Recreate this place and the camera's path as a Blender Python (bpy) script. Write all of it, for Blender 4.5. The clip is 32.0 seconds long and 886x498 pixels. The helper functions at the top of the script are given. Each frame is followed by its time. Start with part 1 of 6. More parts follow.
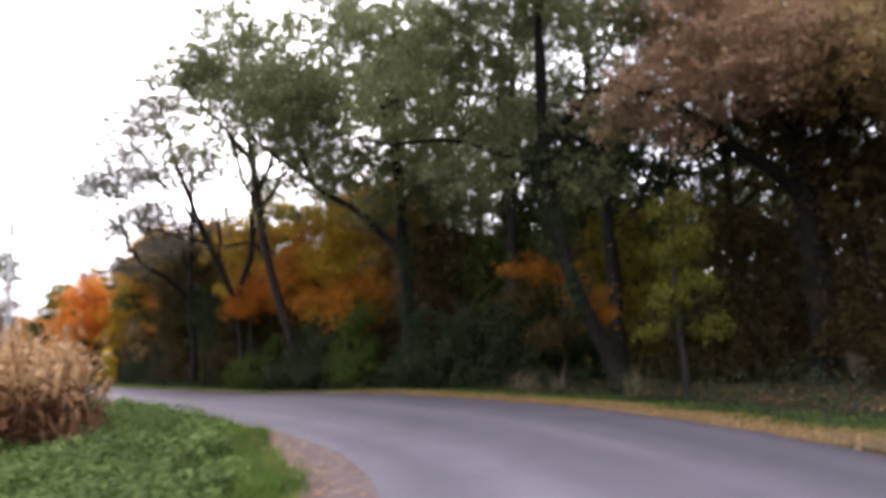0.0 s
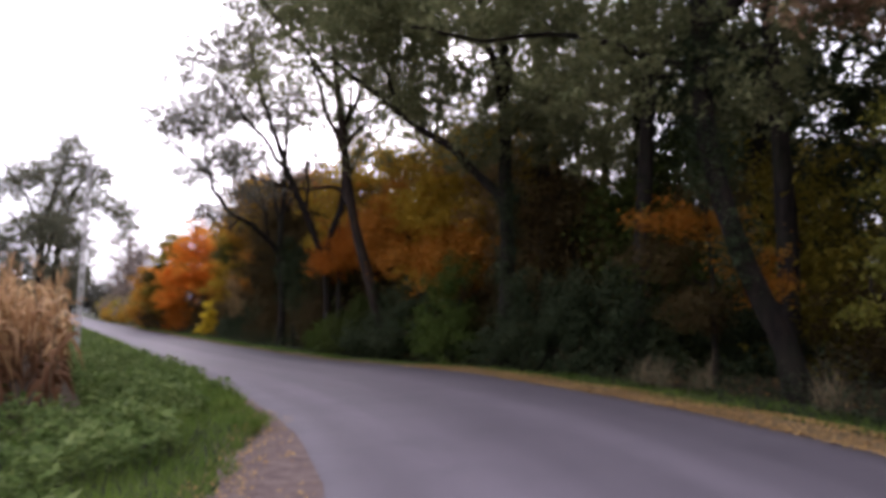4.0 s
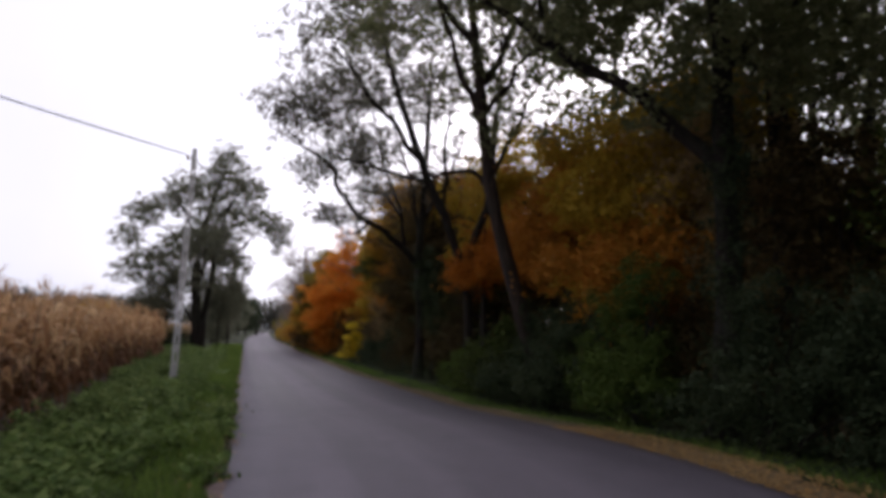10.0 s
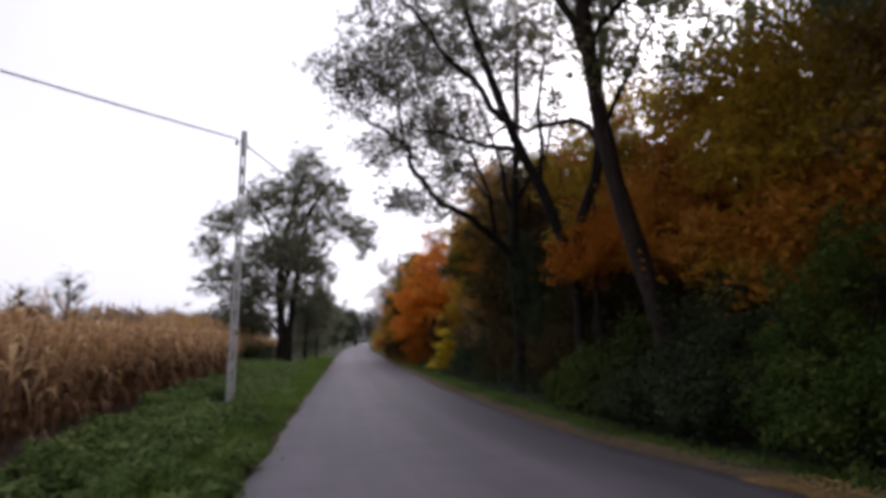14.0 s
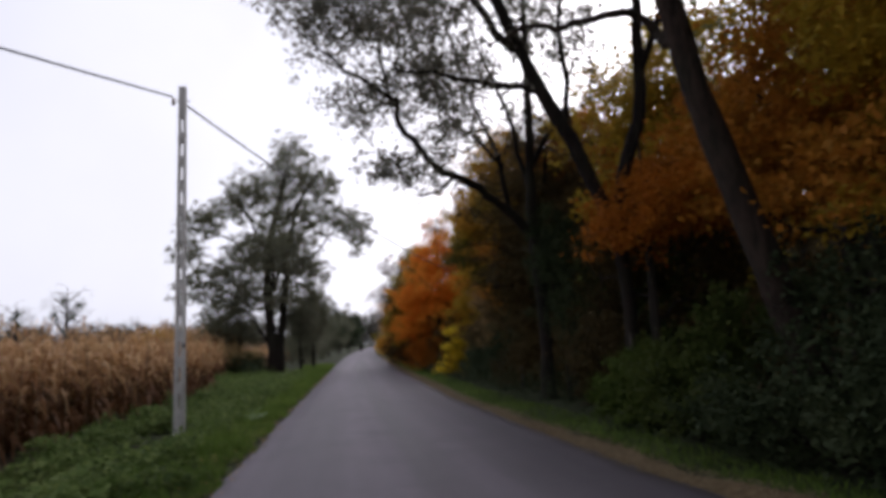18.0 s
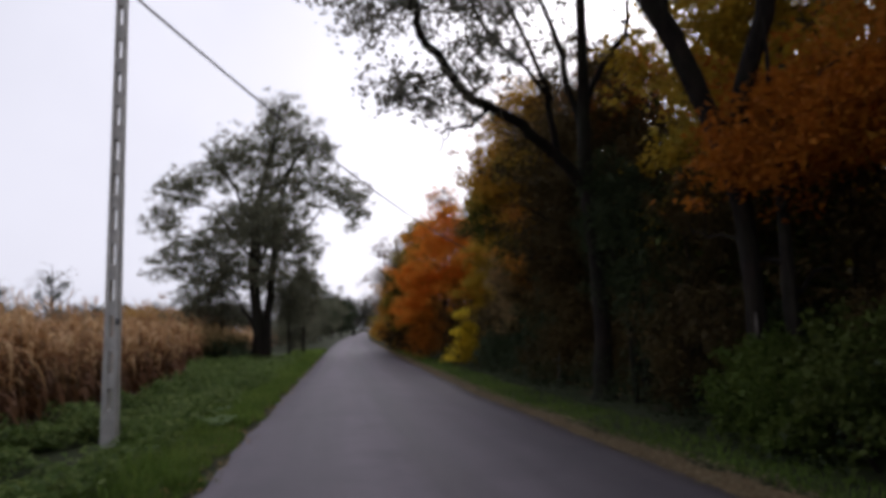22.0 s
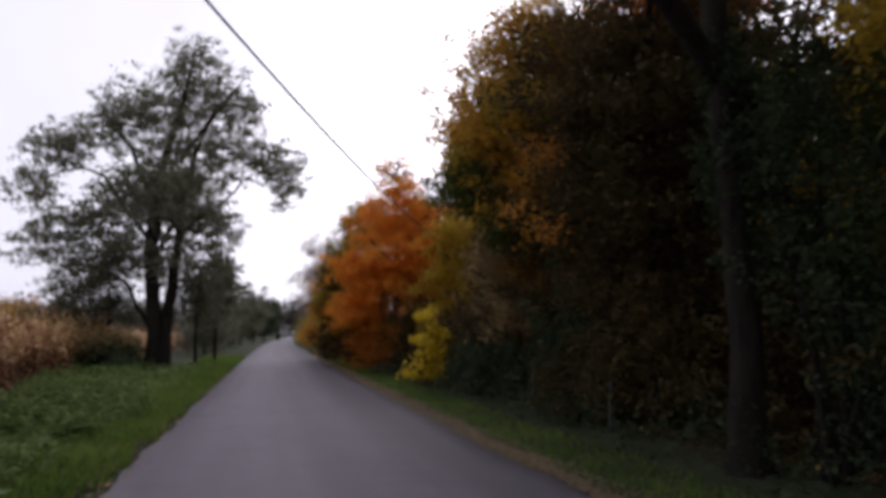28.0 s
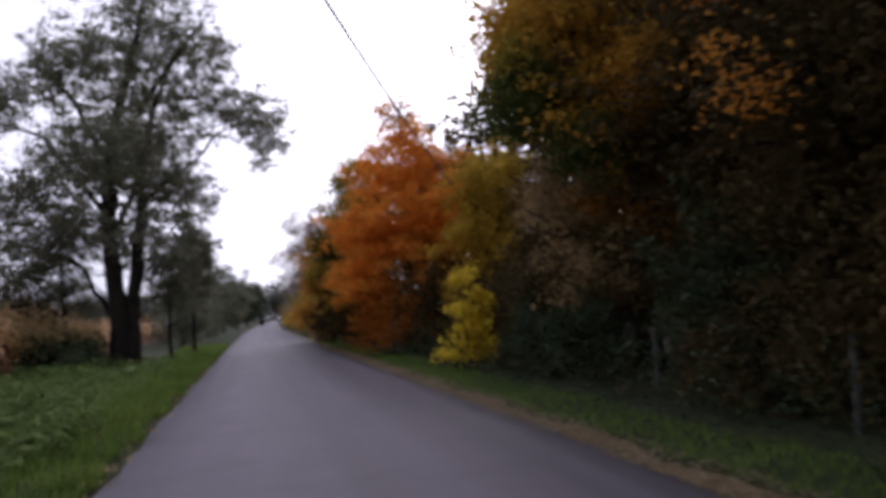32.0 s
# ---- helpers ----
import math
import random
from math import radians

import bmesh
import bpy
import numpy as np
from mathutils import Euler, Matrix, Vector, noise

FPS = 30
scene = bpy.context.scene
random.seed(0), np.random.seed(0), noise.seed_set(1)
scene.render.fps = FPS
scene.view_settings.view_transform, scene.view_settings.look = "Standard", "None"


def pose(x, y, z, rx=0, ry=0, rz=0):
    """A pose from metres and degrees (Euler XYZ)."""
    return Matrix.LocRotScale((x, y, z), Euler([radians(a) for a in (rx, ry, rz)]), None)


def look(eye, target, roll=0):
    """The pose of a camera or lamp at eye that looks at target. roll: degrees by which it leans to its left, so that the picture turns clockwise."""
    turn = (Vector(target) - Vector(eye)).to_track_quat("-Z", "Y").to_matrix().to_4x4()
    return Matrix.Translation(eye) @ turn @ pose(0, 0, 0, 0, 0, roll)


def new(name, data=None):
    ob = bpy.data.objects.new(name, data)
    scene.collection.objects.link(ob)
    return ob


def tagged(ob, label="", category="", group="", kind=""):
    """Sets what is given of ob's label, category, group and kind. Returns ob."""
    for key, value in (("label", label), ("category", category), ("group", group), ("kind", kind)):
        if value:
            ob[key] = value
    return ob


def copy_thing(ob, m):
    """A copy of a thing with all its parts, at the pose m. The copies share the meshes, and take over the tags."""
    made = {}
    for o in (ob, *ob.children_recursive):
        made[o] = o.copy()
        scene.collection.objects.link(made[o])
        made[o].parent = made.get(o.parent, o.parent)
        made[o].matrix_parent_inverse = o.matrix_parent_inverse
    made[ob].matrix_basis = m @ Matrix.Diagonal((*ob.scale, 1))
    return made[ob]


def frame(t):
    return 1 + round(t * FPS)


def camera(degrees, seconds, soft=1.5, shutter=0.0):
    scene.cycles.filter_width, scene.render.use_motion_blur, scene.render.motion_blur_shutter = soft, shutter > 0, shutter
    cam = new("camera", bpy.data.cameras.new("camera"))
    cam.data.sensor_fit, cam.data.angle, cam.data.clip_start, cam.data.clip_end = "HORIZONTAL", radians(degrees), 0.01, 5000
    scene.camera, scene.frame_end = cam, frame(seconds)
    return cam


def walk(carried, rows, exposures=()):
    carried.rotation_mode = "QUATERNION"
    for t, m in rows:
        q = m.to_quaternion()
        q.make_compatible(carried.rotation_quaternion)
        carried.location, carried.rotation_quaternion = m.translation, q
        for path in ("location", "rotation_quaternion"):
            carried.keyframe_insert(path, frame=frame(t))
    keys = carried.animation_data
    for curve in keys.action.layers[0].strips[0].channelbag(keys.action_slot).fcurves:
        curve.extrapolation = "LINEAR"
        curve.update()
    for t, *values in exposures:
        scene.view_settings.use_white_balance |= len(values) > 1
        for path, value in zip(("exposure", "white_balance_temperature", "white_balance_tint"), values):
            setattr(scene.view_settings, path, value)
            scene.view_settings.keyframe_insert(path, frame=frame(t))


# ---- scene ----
cam = camera(64.1, 32.0, soft=4.3, shutter=0.5)
METRES, EYE, TILT, LEAN, TURN = 36.6, 1.5, 0.0, 0.0, -39.8
ROWS = [
    (0.0, 0.0, 0.0, 0.0, 0.31, 7.83, 2.22),
    (0.5, 0.005, 0.0128, 0.0005, -0.0, 9.96, -0.54),
    (1.0, 0.0077, 0.0328, -0.0017, 4.11, 8.4, -0.36),
    (1.5, 0.0093, 0.0472, -0.002, 5.68, 7.26, 0.34),
    (2.0, 0.0131, 0.062, -0.002, 0.9, 6.97, -0.1),
    (2.5, 0.0143, 0.0804, -0.0024, 3.94, 4.37, -2.11),
    (3.0, 0.0143, 0.0954, -0.003, 3.32, 4.08, -0.72),
    (3.5, 0.0129, 0.114, -0.0022, 9.9, 4.95, -1.62),
    (5.5, 0.0075, 0.1755, -0.0018, 10.15, 6.86, -0.57),
    (6.0, 0.0048, 0.1929, -0.0016, 15.07, 4.6, -0.76),
    (6.5, 0.0034, 0.2077, -0.0008, 12.9, 6.27, -0.05),
    (7.0, -0.0012, 0.2263, -0.0002, 18.48, 6.06, -0.46),
    (7.5, -0.0038, 0.239, 0.0001, 16.78, 7.52, -1.56),
    (8.0, -0.0079, 0.2553, -0.0006, 18.52, 8.9, -1.28),
    (8.5, -0.01, 0.2678, 0.001, 23.62, 8.15, -2.25),
    (9.0, -0.012, 0.2821, 0.001, 21.48, 6.91, 0.17),
    (9.5, -0.0163, 0.2998, 0.0013, 24.87, 6.4, -0.63),
    (10.0, -0.0205, 0.3119, 0.0019, 24.23, 7.17, -2.86),
    (10.5, -0.0271, 0.3275, 0.0012, 25.11, 8.11, -1.9),
    (11.0, -0.0322, 0.338, 0.0011, 28.52, 7.5, -1.48),
    (11.5, -0.037, 0.3507, 0.0012, 26.56, 7.96, 0.91),
    (12.0, -0.046, 0.3681, 0.0019, 30.86, 6.75, 0.31),
    (12.5, -0.05, 0.3782, 0.0019, 28.04, 7.96, -1.58),
    (13.0, -0.0569, 0.3943, 0.0001, 27.66, 6.66, -1.26),
    (13.5, -0.064, 0.4058, 0.001, 31.39, 7.52, -2.12),
    (15.5, -0.0985, 0.4566, 0.0026, 31.84, 7.14, 1.09),
    (16.0, -0.1065, 0.4681, 0.0027, 30.79, 7.85, -0.6),
    (16.5, -0.1123, 0.4781, 0.0018, 29.32, 7.96, 1.29),
    (17.0, -0.1206, 0.4917, 0.0027, 31.74, 7.07, 0.91),
    (17.5, -0.1269, 0.5037, 0.0032, 29.4, 7.58, 0.85),
    (18.0, -0.1359, 0.518, 0.0026, 32.85, 7.38, 2.15),
    (18.5, -0.1435, 0.5285, 0.003, 30.27, 8.29, -0.22),
    (19.0, -0.1525, 0.5389, 0.0012, 29.68, 7.6, 1.03),
    (19.5, -0.1656, 0.5497, 0.0014, 35.12, 6.53, 1.61),
    (20.0, -0.1743, 0.5577, 0.0016, 30.44, 6.65, 4.11),
    (20.5, -0.1849, 0.5712, 0.0014, 30.16, 6.49, 3.27),
    (21.0, -0.195, 0.5815, 0.001, 27.64, 6.04, 1.46),
    (21.5, -0.2053, 0.5946, 0.0006, 29.84, 7.66, 0.6),
    (22.0, -0.2144, 0.6046, 0.0003, 32.16, 6.31, 1.22),
    (22.5, -0.2217, 0.6165, 0.0001, 27.31, 6.23, 1.41),
    (23.0, -0.2325, 0.6312, 0.0006, 30.01, 6.38, 0.8),
    (23.5, -0.2416, 0.6433, 0.0011, 26.44, 6.28, 1.5),
    (24.0, -0.2528, 0.6575, 0.0004, 30.02, 6.39, 1.16),
    (24.5, -0.2622, 0.6671, 0.0003, 26.15, 6.67, 1.29),
    (25.0, -0.2713, 0.68, -0.0015, 24.6, 5.2, 2.17),
    (25.5, -0.2831, 0.6905, -0.0005, 27.99, 6.0, 0.77),
    (27.5, -0.3237, 0.7407, -0.0015, 27.93, 5.83, 1.33),
    (28.0, -0.3351, 0.7519, -0.0005, 26.27, 6.8, -0.08),
    (28.5, -0.3483, 0.765, -0.0023, 28.68, 6.25, 2.39),
    (29.0, -0.3601, 0.774, -0.0013, 26.96, 6.14, 1.46),
    (29.5, -0.3696, 0.7826, -0.0039, 22.06, 4.98, 1.73),
    (30.0, -0.3825, 0.7938, -0.0025, 25.78, 5.64, 0.91),
    (30.5, -0.3915, 0.8058, -0.0038, 21.97, 4.8, 2.92),
    (31.0, -0.4033, 0.8201, -0.0042, 24.41, 4.06, 3.62),
    (31.5, -0.4126, 0.834, -0.004, 21.27, 3.76, 3.47),
    (32.0, -0.4232, 0.8492, -0.0042, 24.92, 4.8, 3.3),
]
EXPOSURES = [(0.0, 1.55, 6500, 20), (1.0, 1.22, 6500, 23), (3.5, 1.0, 6500, 25), (6.0, 0.85, 6500, 28), (7.0, 0.52, 6500, 27), (8.0, 0.38, 6500, 25), (9.0, 0.08, 6500, 23), (10.0, 0.06, 6500, 22), (12.0, -0.2, 6500, 19),
             (13.0, 0.22, 6500, 22), (13.5, 0.22, 6500, 22), (15.5, -0.3, 6500, 17), (17.0, -0.10, 6500, 18), (19.0, 0.04, 6500, 19), (22.0, -0.13, 6500, 19), (25.0, 0.03, 6500, 22),
             (28.0, -0.02, 6500, 22), (30.0, 0.28, 6350, 26), (31.0, 0.33, 6250, 27), (32.0, 0.12, 6200, 25)]
walk(cam, [(t, pose(0, 0, EYE, TILT, LEAN, TURN) @ pose(METRES * x, METRES * y, METRES * z, 90 + pitch, roll, yaw)) for t, x, y, z, yaw, pitch, roll in ROWS],
     exposures=EXPOSURES)

# ---- exposure, sky and sun ----
def link(nt, a, b):
    nt.links.new(a, b)


def build_world():
    world = bpy.data.worlds.new("overcast_sky")
    scene.world = world
    world.use_nodes = True
    nt = world.node_tree
    nt.nodes.clear()
    sky = nt.nodes.new("ShaderNodeTexSky")
    sky.sky_type, sky.sun_disc = "NISHITA", False
    sky.sun_elevation, sky.sun_rotation = radians(SUN_UP), radians(SUN_AROUND)
    sky.air_density, sky.dust_density, sky.ozone_density = 1.0, 4.0, 1.0
    grey = nt.nodes.new("ShaderNodeHueSaturation")
    grey.inputs["Saturation"].default_value = 0.10
    cloud = nt.nodes.new("ShaderNodeMix")
    cloud.data_type = "RGBA"
    cloud.inputs["Factor"].default_value = 0.70
    back = nt.nodes.new("ShaderNodeBackground")
    back.inputs["Strength"].default_value = 0.10
    out = nt.nodes.new("ShaderNodeOutputWorld")
    link(nt, sky.outputs["Color"], grey.inputs["Color"])
    drift = nt.nodes.new("ShaderNodeTexNoise")
    drift.inputs["Scale"].default_value, drift.inputs["Detail"].default_value = 2.2, 5.0
    way = nt.nodes.new("ShaderNodeTexCoord")
    tone = nt.nodes.new("ShaderNodeValToRGB")
    tone.color_ramp.elements[0].position, tone.color_ramp.elements[0].color = 0.3, (9.15, 9.85, 11.1, 1)
    tone.color_ramp.elements[1].position, tone.color_ramp.elements[1].color = 0.7, (10.9, 11.6, 12.8, 1)
    link(nt, way.outputs["Generated"], drift.inputs["Vector"])
    link(nt, drift.outputs["Fac"], tone.inputs["Fac"])
    link(nt, tone.outputs["Color"], cloud.inputs["B"])
    link(nt, grey.outputs["Color"], cloud.inputs["A"])
    link(nt, cloud.outputs["Result"], back.inputs["Color"])
    link(nt, back.outputs["Background"], out.inputs["Surface"])


SUN_UP, SUN_AROUND = 22.0, 25.0
build_world()
sun = new("sun", bpy.data.lights.new("sun", "SUN"))
sun.data.energy, sun.data.angle, sun.data.color = 0.5, radians(30), (1.0, 0.95, 0.9)
sa, su = radians(SUN_AROUND), radians(SUN_UP)
sun.matrix_world = look((0, 0, 40), (-math.sin(sa) * math.cos(su), -math.cos(sa) * math.cos(su), 40 - math.sin(su)))


# ---- materials ----
class Nodes:
    """A material's node tree with short ways to add nodes."""

    def __init__(self, name):
        self.mat = bpy.data.materials.new(name)
        self.mat.use_nodes = True
        self.nt = self.mat.node_tree
        self.nt.nodes.clear()
        self.out = self.nt.nodes.new("ShaderNodeOutputMaterial")
        self.pos = self.nt.nodes.new("ShaderNodeNewGeometry")

    def noise(self, scale, detail=4.0, rough=0.6, stretch=None):
        n = self.nt.nodes.new("ShaderNodeTexNoise")
        n.inputs["Scale"].default_value = scale
        n.inputs["Detail"].default_value = detail
        n.inputs["Roughness"].default_value = rough
        src = self.pos.outputs["Position"]
        if stretch:
            m = self.nt.nodes.new("ShaderNodeMapping")
            m.inputs["Scale"].default_value = stretch
            link(self.nt, src, m.inputs["Vector"])
            src = m.outputs["Vector"]
        link(self.nt, src, n.inputs["Vector"])
        return n.outputs["Fac"]

    def ramp(self, fac, stops):
        r = self.nt.nodes.new("ShaderNodeValToRGB")
        el = r.color_ramp.elements
        while len(el) < len(stops):
            el.new(0.5)
        for e, (p, c) in zip(el, stops):
            e.position, e.color = p, (*c, 1)
        link(self.nt, fac, r.inputs["Fac"])
        return r.outputs["Color"]

    def mix(self, fac, a, b, kind="MIX"):
        m = self.nt.nodes.new("ShaderNodeMix")
        m.data_type, m.blend_type = "RGBA", kind
        for key, v in (("Factor", fac), ("A", a), ("B", b)):
            if isinstance(v, (int, float)):
                m.inputs[key].default_value = v
            elif isinstance(v, tuple):
                m.inputs[key].default_value = (*v, 1)
            else:
                link(self.nt, v, m.inputs[key])
        return m.outputs["Result"]

    def surface(self, color, rough, bump=None, strength=0.3, distance=0.02, leaf=0.0, specular=0.5):
        b = self.nt.nodes.new("ShaderNodeBsdfPrincipled")
        link(self.nt, color, b.inputs["Base Color"])
        b.inputs["Specular IOR Level"].default_value = specular
        if isinstance(rough, (int, float)):
            b.inputs["Roughness"].default_value = rough
        else:
            link(self.nt, rough, b.inputs["Roughness"])
        if bump is not None:
            n = self.nt.nodes.new("ShaderNodeBump")
            n.inputs["Strength"].default_value, n.inputs["Distance"].default_value = strength, distance
            link(self.nt, bump, n.inputs["Height"])
            link(self.nt, n.outputs["Normal"], b.inputs["Normal"])
        last = b.outputs["BSDF"]
        if leaf:
            t = self.nt.nodes.new("ShaderNodeBsdfTranslucent")
            link(self.nt, color, t.inputs["Color"])
            mix = self.nt.nodes.new("ShaderNodeMixShader")
            mix.inputs["Fac"].default_value = leaf
            link(self.nt, last, mix.inputs[1])
            link(self.nt, t.outputs["BSDF"], mix.inputs[2])
            last = mix.outputs["Shader"]
        link(self.nt, last, self.out.inputs["Surface"])
        return self.mat


def leaf_material(name, tones, patch=0.35, leaf=0.35, gloss=0.12):
    """Leaves: a tone for every leaf, with patches of a second turn of colour through the crown."""
    n = Nodes(name)
    one = n.nt.nodes.new("ShaderNodeNewGeometry").outputs["Random Per Island"]
    step = 1.0 / (len(tones) - 1)
    fine = n.ramp(one, [(i * step, c) for i, c in enumerate(tones)])
    broad = n.ramp(n.noise(0.55, 3.0), [(0.3 + 0.4 * i * step, c) for i, c in enumerate(tones)])
    return n.surface(n.mix(patch, fine, broad), 0.65, leaf=leaf, specular=gloss)


def bark_material(name, dark, light, green=0.0):
    n = Nodes(name)
    ridges = n.noise(9.0, 6.0, 0.7, (1, 1, 0.22))
    c = n.ramp(ridges, [(0.35, dark), (0.65, light)])
    c = n.mix(n.ramp(n.noise(1.3), [(0.45, (0, 0, 0)), (0.7, (green,) * 3)]), c, (0.024, 0.033, 0.017))
    return n.surface(c, 0.95, ridges, 1.0, 0.05, specular=0.2)


def asphalt_material():
    n = Nodes("asphalt")
    grain = n.noise(170.0, 2.0, 0.7)
    lane = n.nt.nodes.new("ShaderNodeAttribute")
    lane.attribute_name = "lane"
    streak = n.nt.nodes.new("ShaderNodeTexNoise")
    streak.inputs["Scale"].default_value, streak.inputs["Detail"].default_value = 1.0, 5.0
    link(n.nt, lane.outputs["Vector"], streak.inputs["Vector"])
    worn = streak.outputs["Fac"]
    c = n.ramp(grain, [(0.3, (0.070, 0.059, 0.070)), (0.7, (0.112, 0.095, 0.112))])
    c = n.mix(n.ramp(worn, [(0.40, (0, 0, 0)), (0.62, (0.75,) * 3)]), c, (0.158, 0.134, 0.156))
    c = n.mix(n.ramp(n.noise(0.9, 6.0), [(0.48, (0, 0, 0)), (0.75, (0.45,) * 3)]), c, (0.060, 0.054, 0.063))
    cracks = n.nt.nodes.new("ShaderNodeTexVoronoi")
    cracks.feature = "DISTANCE_TO_EDGE"
    cracks.inputs["Scale"].default_value = 0.45
    bent = n.nt.nodes.new("ShaderNodeTexNoise")
    bent.inputs["Scale"].default_value = 1.4
    link(n.nt, n.pos.outputs["Position"], bent.inputs["Vector"])
    link(n.nt, n.mix(0.6, n.pos.outputs["Position"], bent.outputs["Color"], "ADD"), cracks.inputs["Vector"])
    c = n.mix(n.ramp(cracks.outputs["Distance"], [(0.0, (0.12,) * 3), (0.008, (0, 0, 0))]), c, (0.035, 0.032, 0.036))
    # lighter towards the bend: the open sky's extra light mixed into the asphalt colour
    light_mottle = n.nt.nodes.new("ShaderNodeTexNoise")
    light_mottle.inputs["Scale"].default_value, light_mottle.inputs["Detail"].default_value = 0.35, 3.0
    link(n.nt, n.pos.outputs["Position"], light_mottle.inputs["Vector"])
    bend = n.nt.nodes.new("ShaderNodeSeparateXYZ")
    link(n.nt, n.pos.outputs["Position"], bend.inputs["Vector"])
    open_light = n.nt.nodes.new("ShaderNodeMapRange")
    open_light.inputs["From Min"].default_value, open_light.inputs["From Max"].default_value = 17.0, 7.0
    open_light.inputs["To Min"].default_value, open_light.inputs["To Max"].default_value = 0.0, 1.0
    link(n.nt, bend.outputs["Y"], open_light.inputs["Value"])
    c = n.mix(n.mix(1.0, n.ramp(light_mottle.outputs["Fac"], [(0.3, (0.10,) * 3), (0.65, (0.45,) * 3)]), open_light.outputs["Result"], "MULTIPLY"), c, (0.155, 0.137, 0.160))
    # lighter wheel tracks, and the wood's shade painted darker on the right
    tracks_and_shade = n.nt.nodes.new("ShaderNodeSeparateXYZ")
    link(n.nt, lane.outputs["Vector"], tracks_and_shade.inputs["Vector"])
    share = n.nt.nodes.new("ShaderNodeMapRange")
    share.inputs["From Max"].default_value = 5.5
    link(n.nt, tracks_and_shade.outputs["X"], share.inputs["Value"])
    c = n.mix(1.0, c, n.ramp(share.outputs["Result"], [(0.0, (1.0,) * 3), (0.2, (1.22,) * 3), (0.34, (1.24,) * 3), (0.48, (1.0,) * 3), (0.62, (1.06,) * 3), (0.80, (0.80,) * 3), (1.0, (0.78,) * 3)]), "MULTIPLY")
    rough = n.ramp(worn, [(0.3, (0.58,) * 3), (0.8, (0.76,) * 3)])
    return n.surface(c, rough, grain, 0.35, 0.006, specular=0.45)


def soil_material(name, tones, scale=3.0, bump=0.6):
    n = Nodes(name)
    coarse = n.noise(scale, 6.0, 0.65)
    c = n.ramp(coarse, [(0.25 + 0.5 * i / (len(tones) - 1), t) for i, t in enumerate(tones)])
    c = n.mix(n.ramp(n.noise(scale * 14, 3.0), [(0.4, (0, 0, 0)), (0.7, (0.5,) * 3)]), c, tones[0])
    return n.surface(c, 0.95, n.noise(scale * 9, 5.0), bump, 0.03, specular=0.2)


def concrete_material():
    n = Nodes("weathered_concrete")
    c = n.ramp(n.noise(7.0, 6.0), [(0.3, (0.40, 0.39, 0.375)), (0.7, (0.58, 0.57, 0.545))])
    c = n.mix(n.ramp(n.noise(2.2, 4.0, 0.6, (3, 3, 0.25)), [(0.5, (0, 0, 0)), (0.75, (0.55,) * 3)]), c, (0.27, 0.26, 0.24))
    return n.surface(c, 0.9, n.noise(45.0, 4.0), 0.4, 0.01, specular=0.3)


def plain_material(name, dark, light, rough, scale=12.0, metal=0.0):
    n = Nodes(name)
    c = n.ramp(n.noise(scale), [(0.35, dark), (0.65, light)])
    m = n.surface(c, rough)
    return m


BARK = bark_material("grey_brown_bark", (0.011, 0.009, 0.008), (0.042, 0.034, 0.029), 0.45)
BARK_DARK = bark_material("dark_wet_bark", (0.006, 0.0045, 0.004), (0.022, 0.0155, 0.012), 0.3)
BARK_RED = bark_material("reddish_brown_bark", (0.011, 0.008, 0.006), (0.046, 0.030, 0.023), 0.15)
BARK_PALE = bark_material("pale_split_bark", (0.07, 0.06, 0.053), (0.19, 0.165, 0.15), 0.2)
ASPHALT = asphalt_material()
# shade between the verge plants is put into this dark soil colour
VERGE_SOIL = soil_material("grassy_soil", [(0.018, 0.022, 0.010), (0.034, 0.044, 0.016), (0.055, 0.058, 0.026)], 2.0)
FIELD_SOIL = soil_material("field_soil", [(0.045, 0.032, 0.022), (0.085, 0.062, 0.042), (0.12, 0.09, 0.06)], 1.5)
WOOD_FLOOR = soil_material("leaf_strewn_wood_floor", [(0.022, 0.016, 0.010), (0.050, 0.034, 0.018), (0.085, 0.055, 0.026)], 4.0)
STRIP = soil_material("dry_litter_soil", [(0.085, 0.062, 0.032), (0.185, 0.130, 0.070), (0.30, 0.215, 0.125)], 7.0)
GRAVEL = soil_material("reddish_gravel", [(0.105, 0.074, 0.068), (0.190, 0.138, 0.125), (0.27, 0.205, 0.185)], 5.0)
CONCRETE = concrete_material()
POST = plain_material("mossy_concrete", (0.022, 0.023, 0.019), (0.068, 0.068, 0.060), 0.9, 6.0)
CABLE = plain_material("grey_cable", (0.03, 0.03, 0.034), (0.06, 0.06, 0.066), 0.6)
PORCELAIN = plain_material("brown_glazed_porcelain", (0.09, 0.04, 0.02), (0.14, 0.065, 0.03), 0.25)
STEEL = plain_material("galvanised_steel", (0.22, 0.22, 0.23), (0.34, 0.34, 0.35), 0.5)

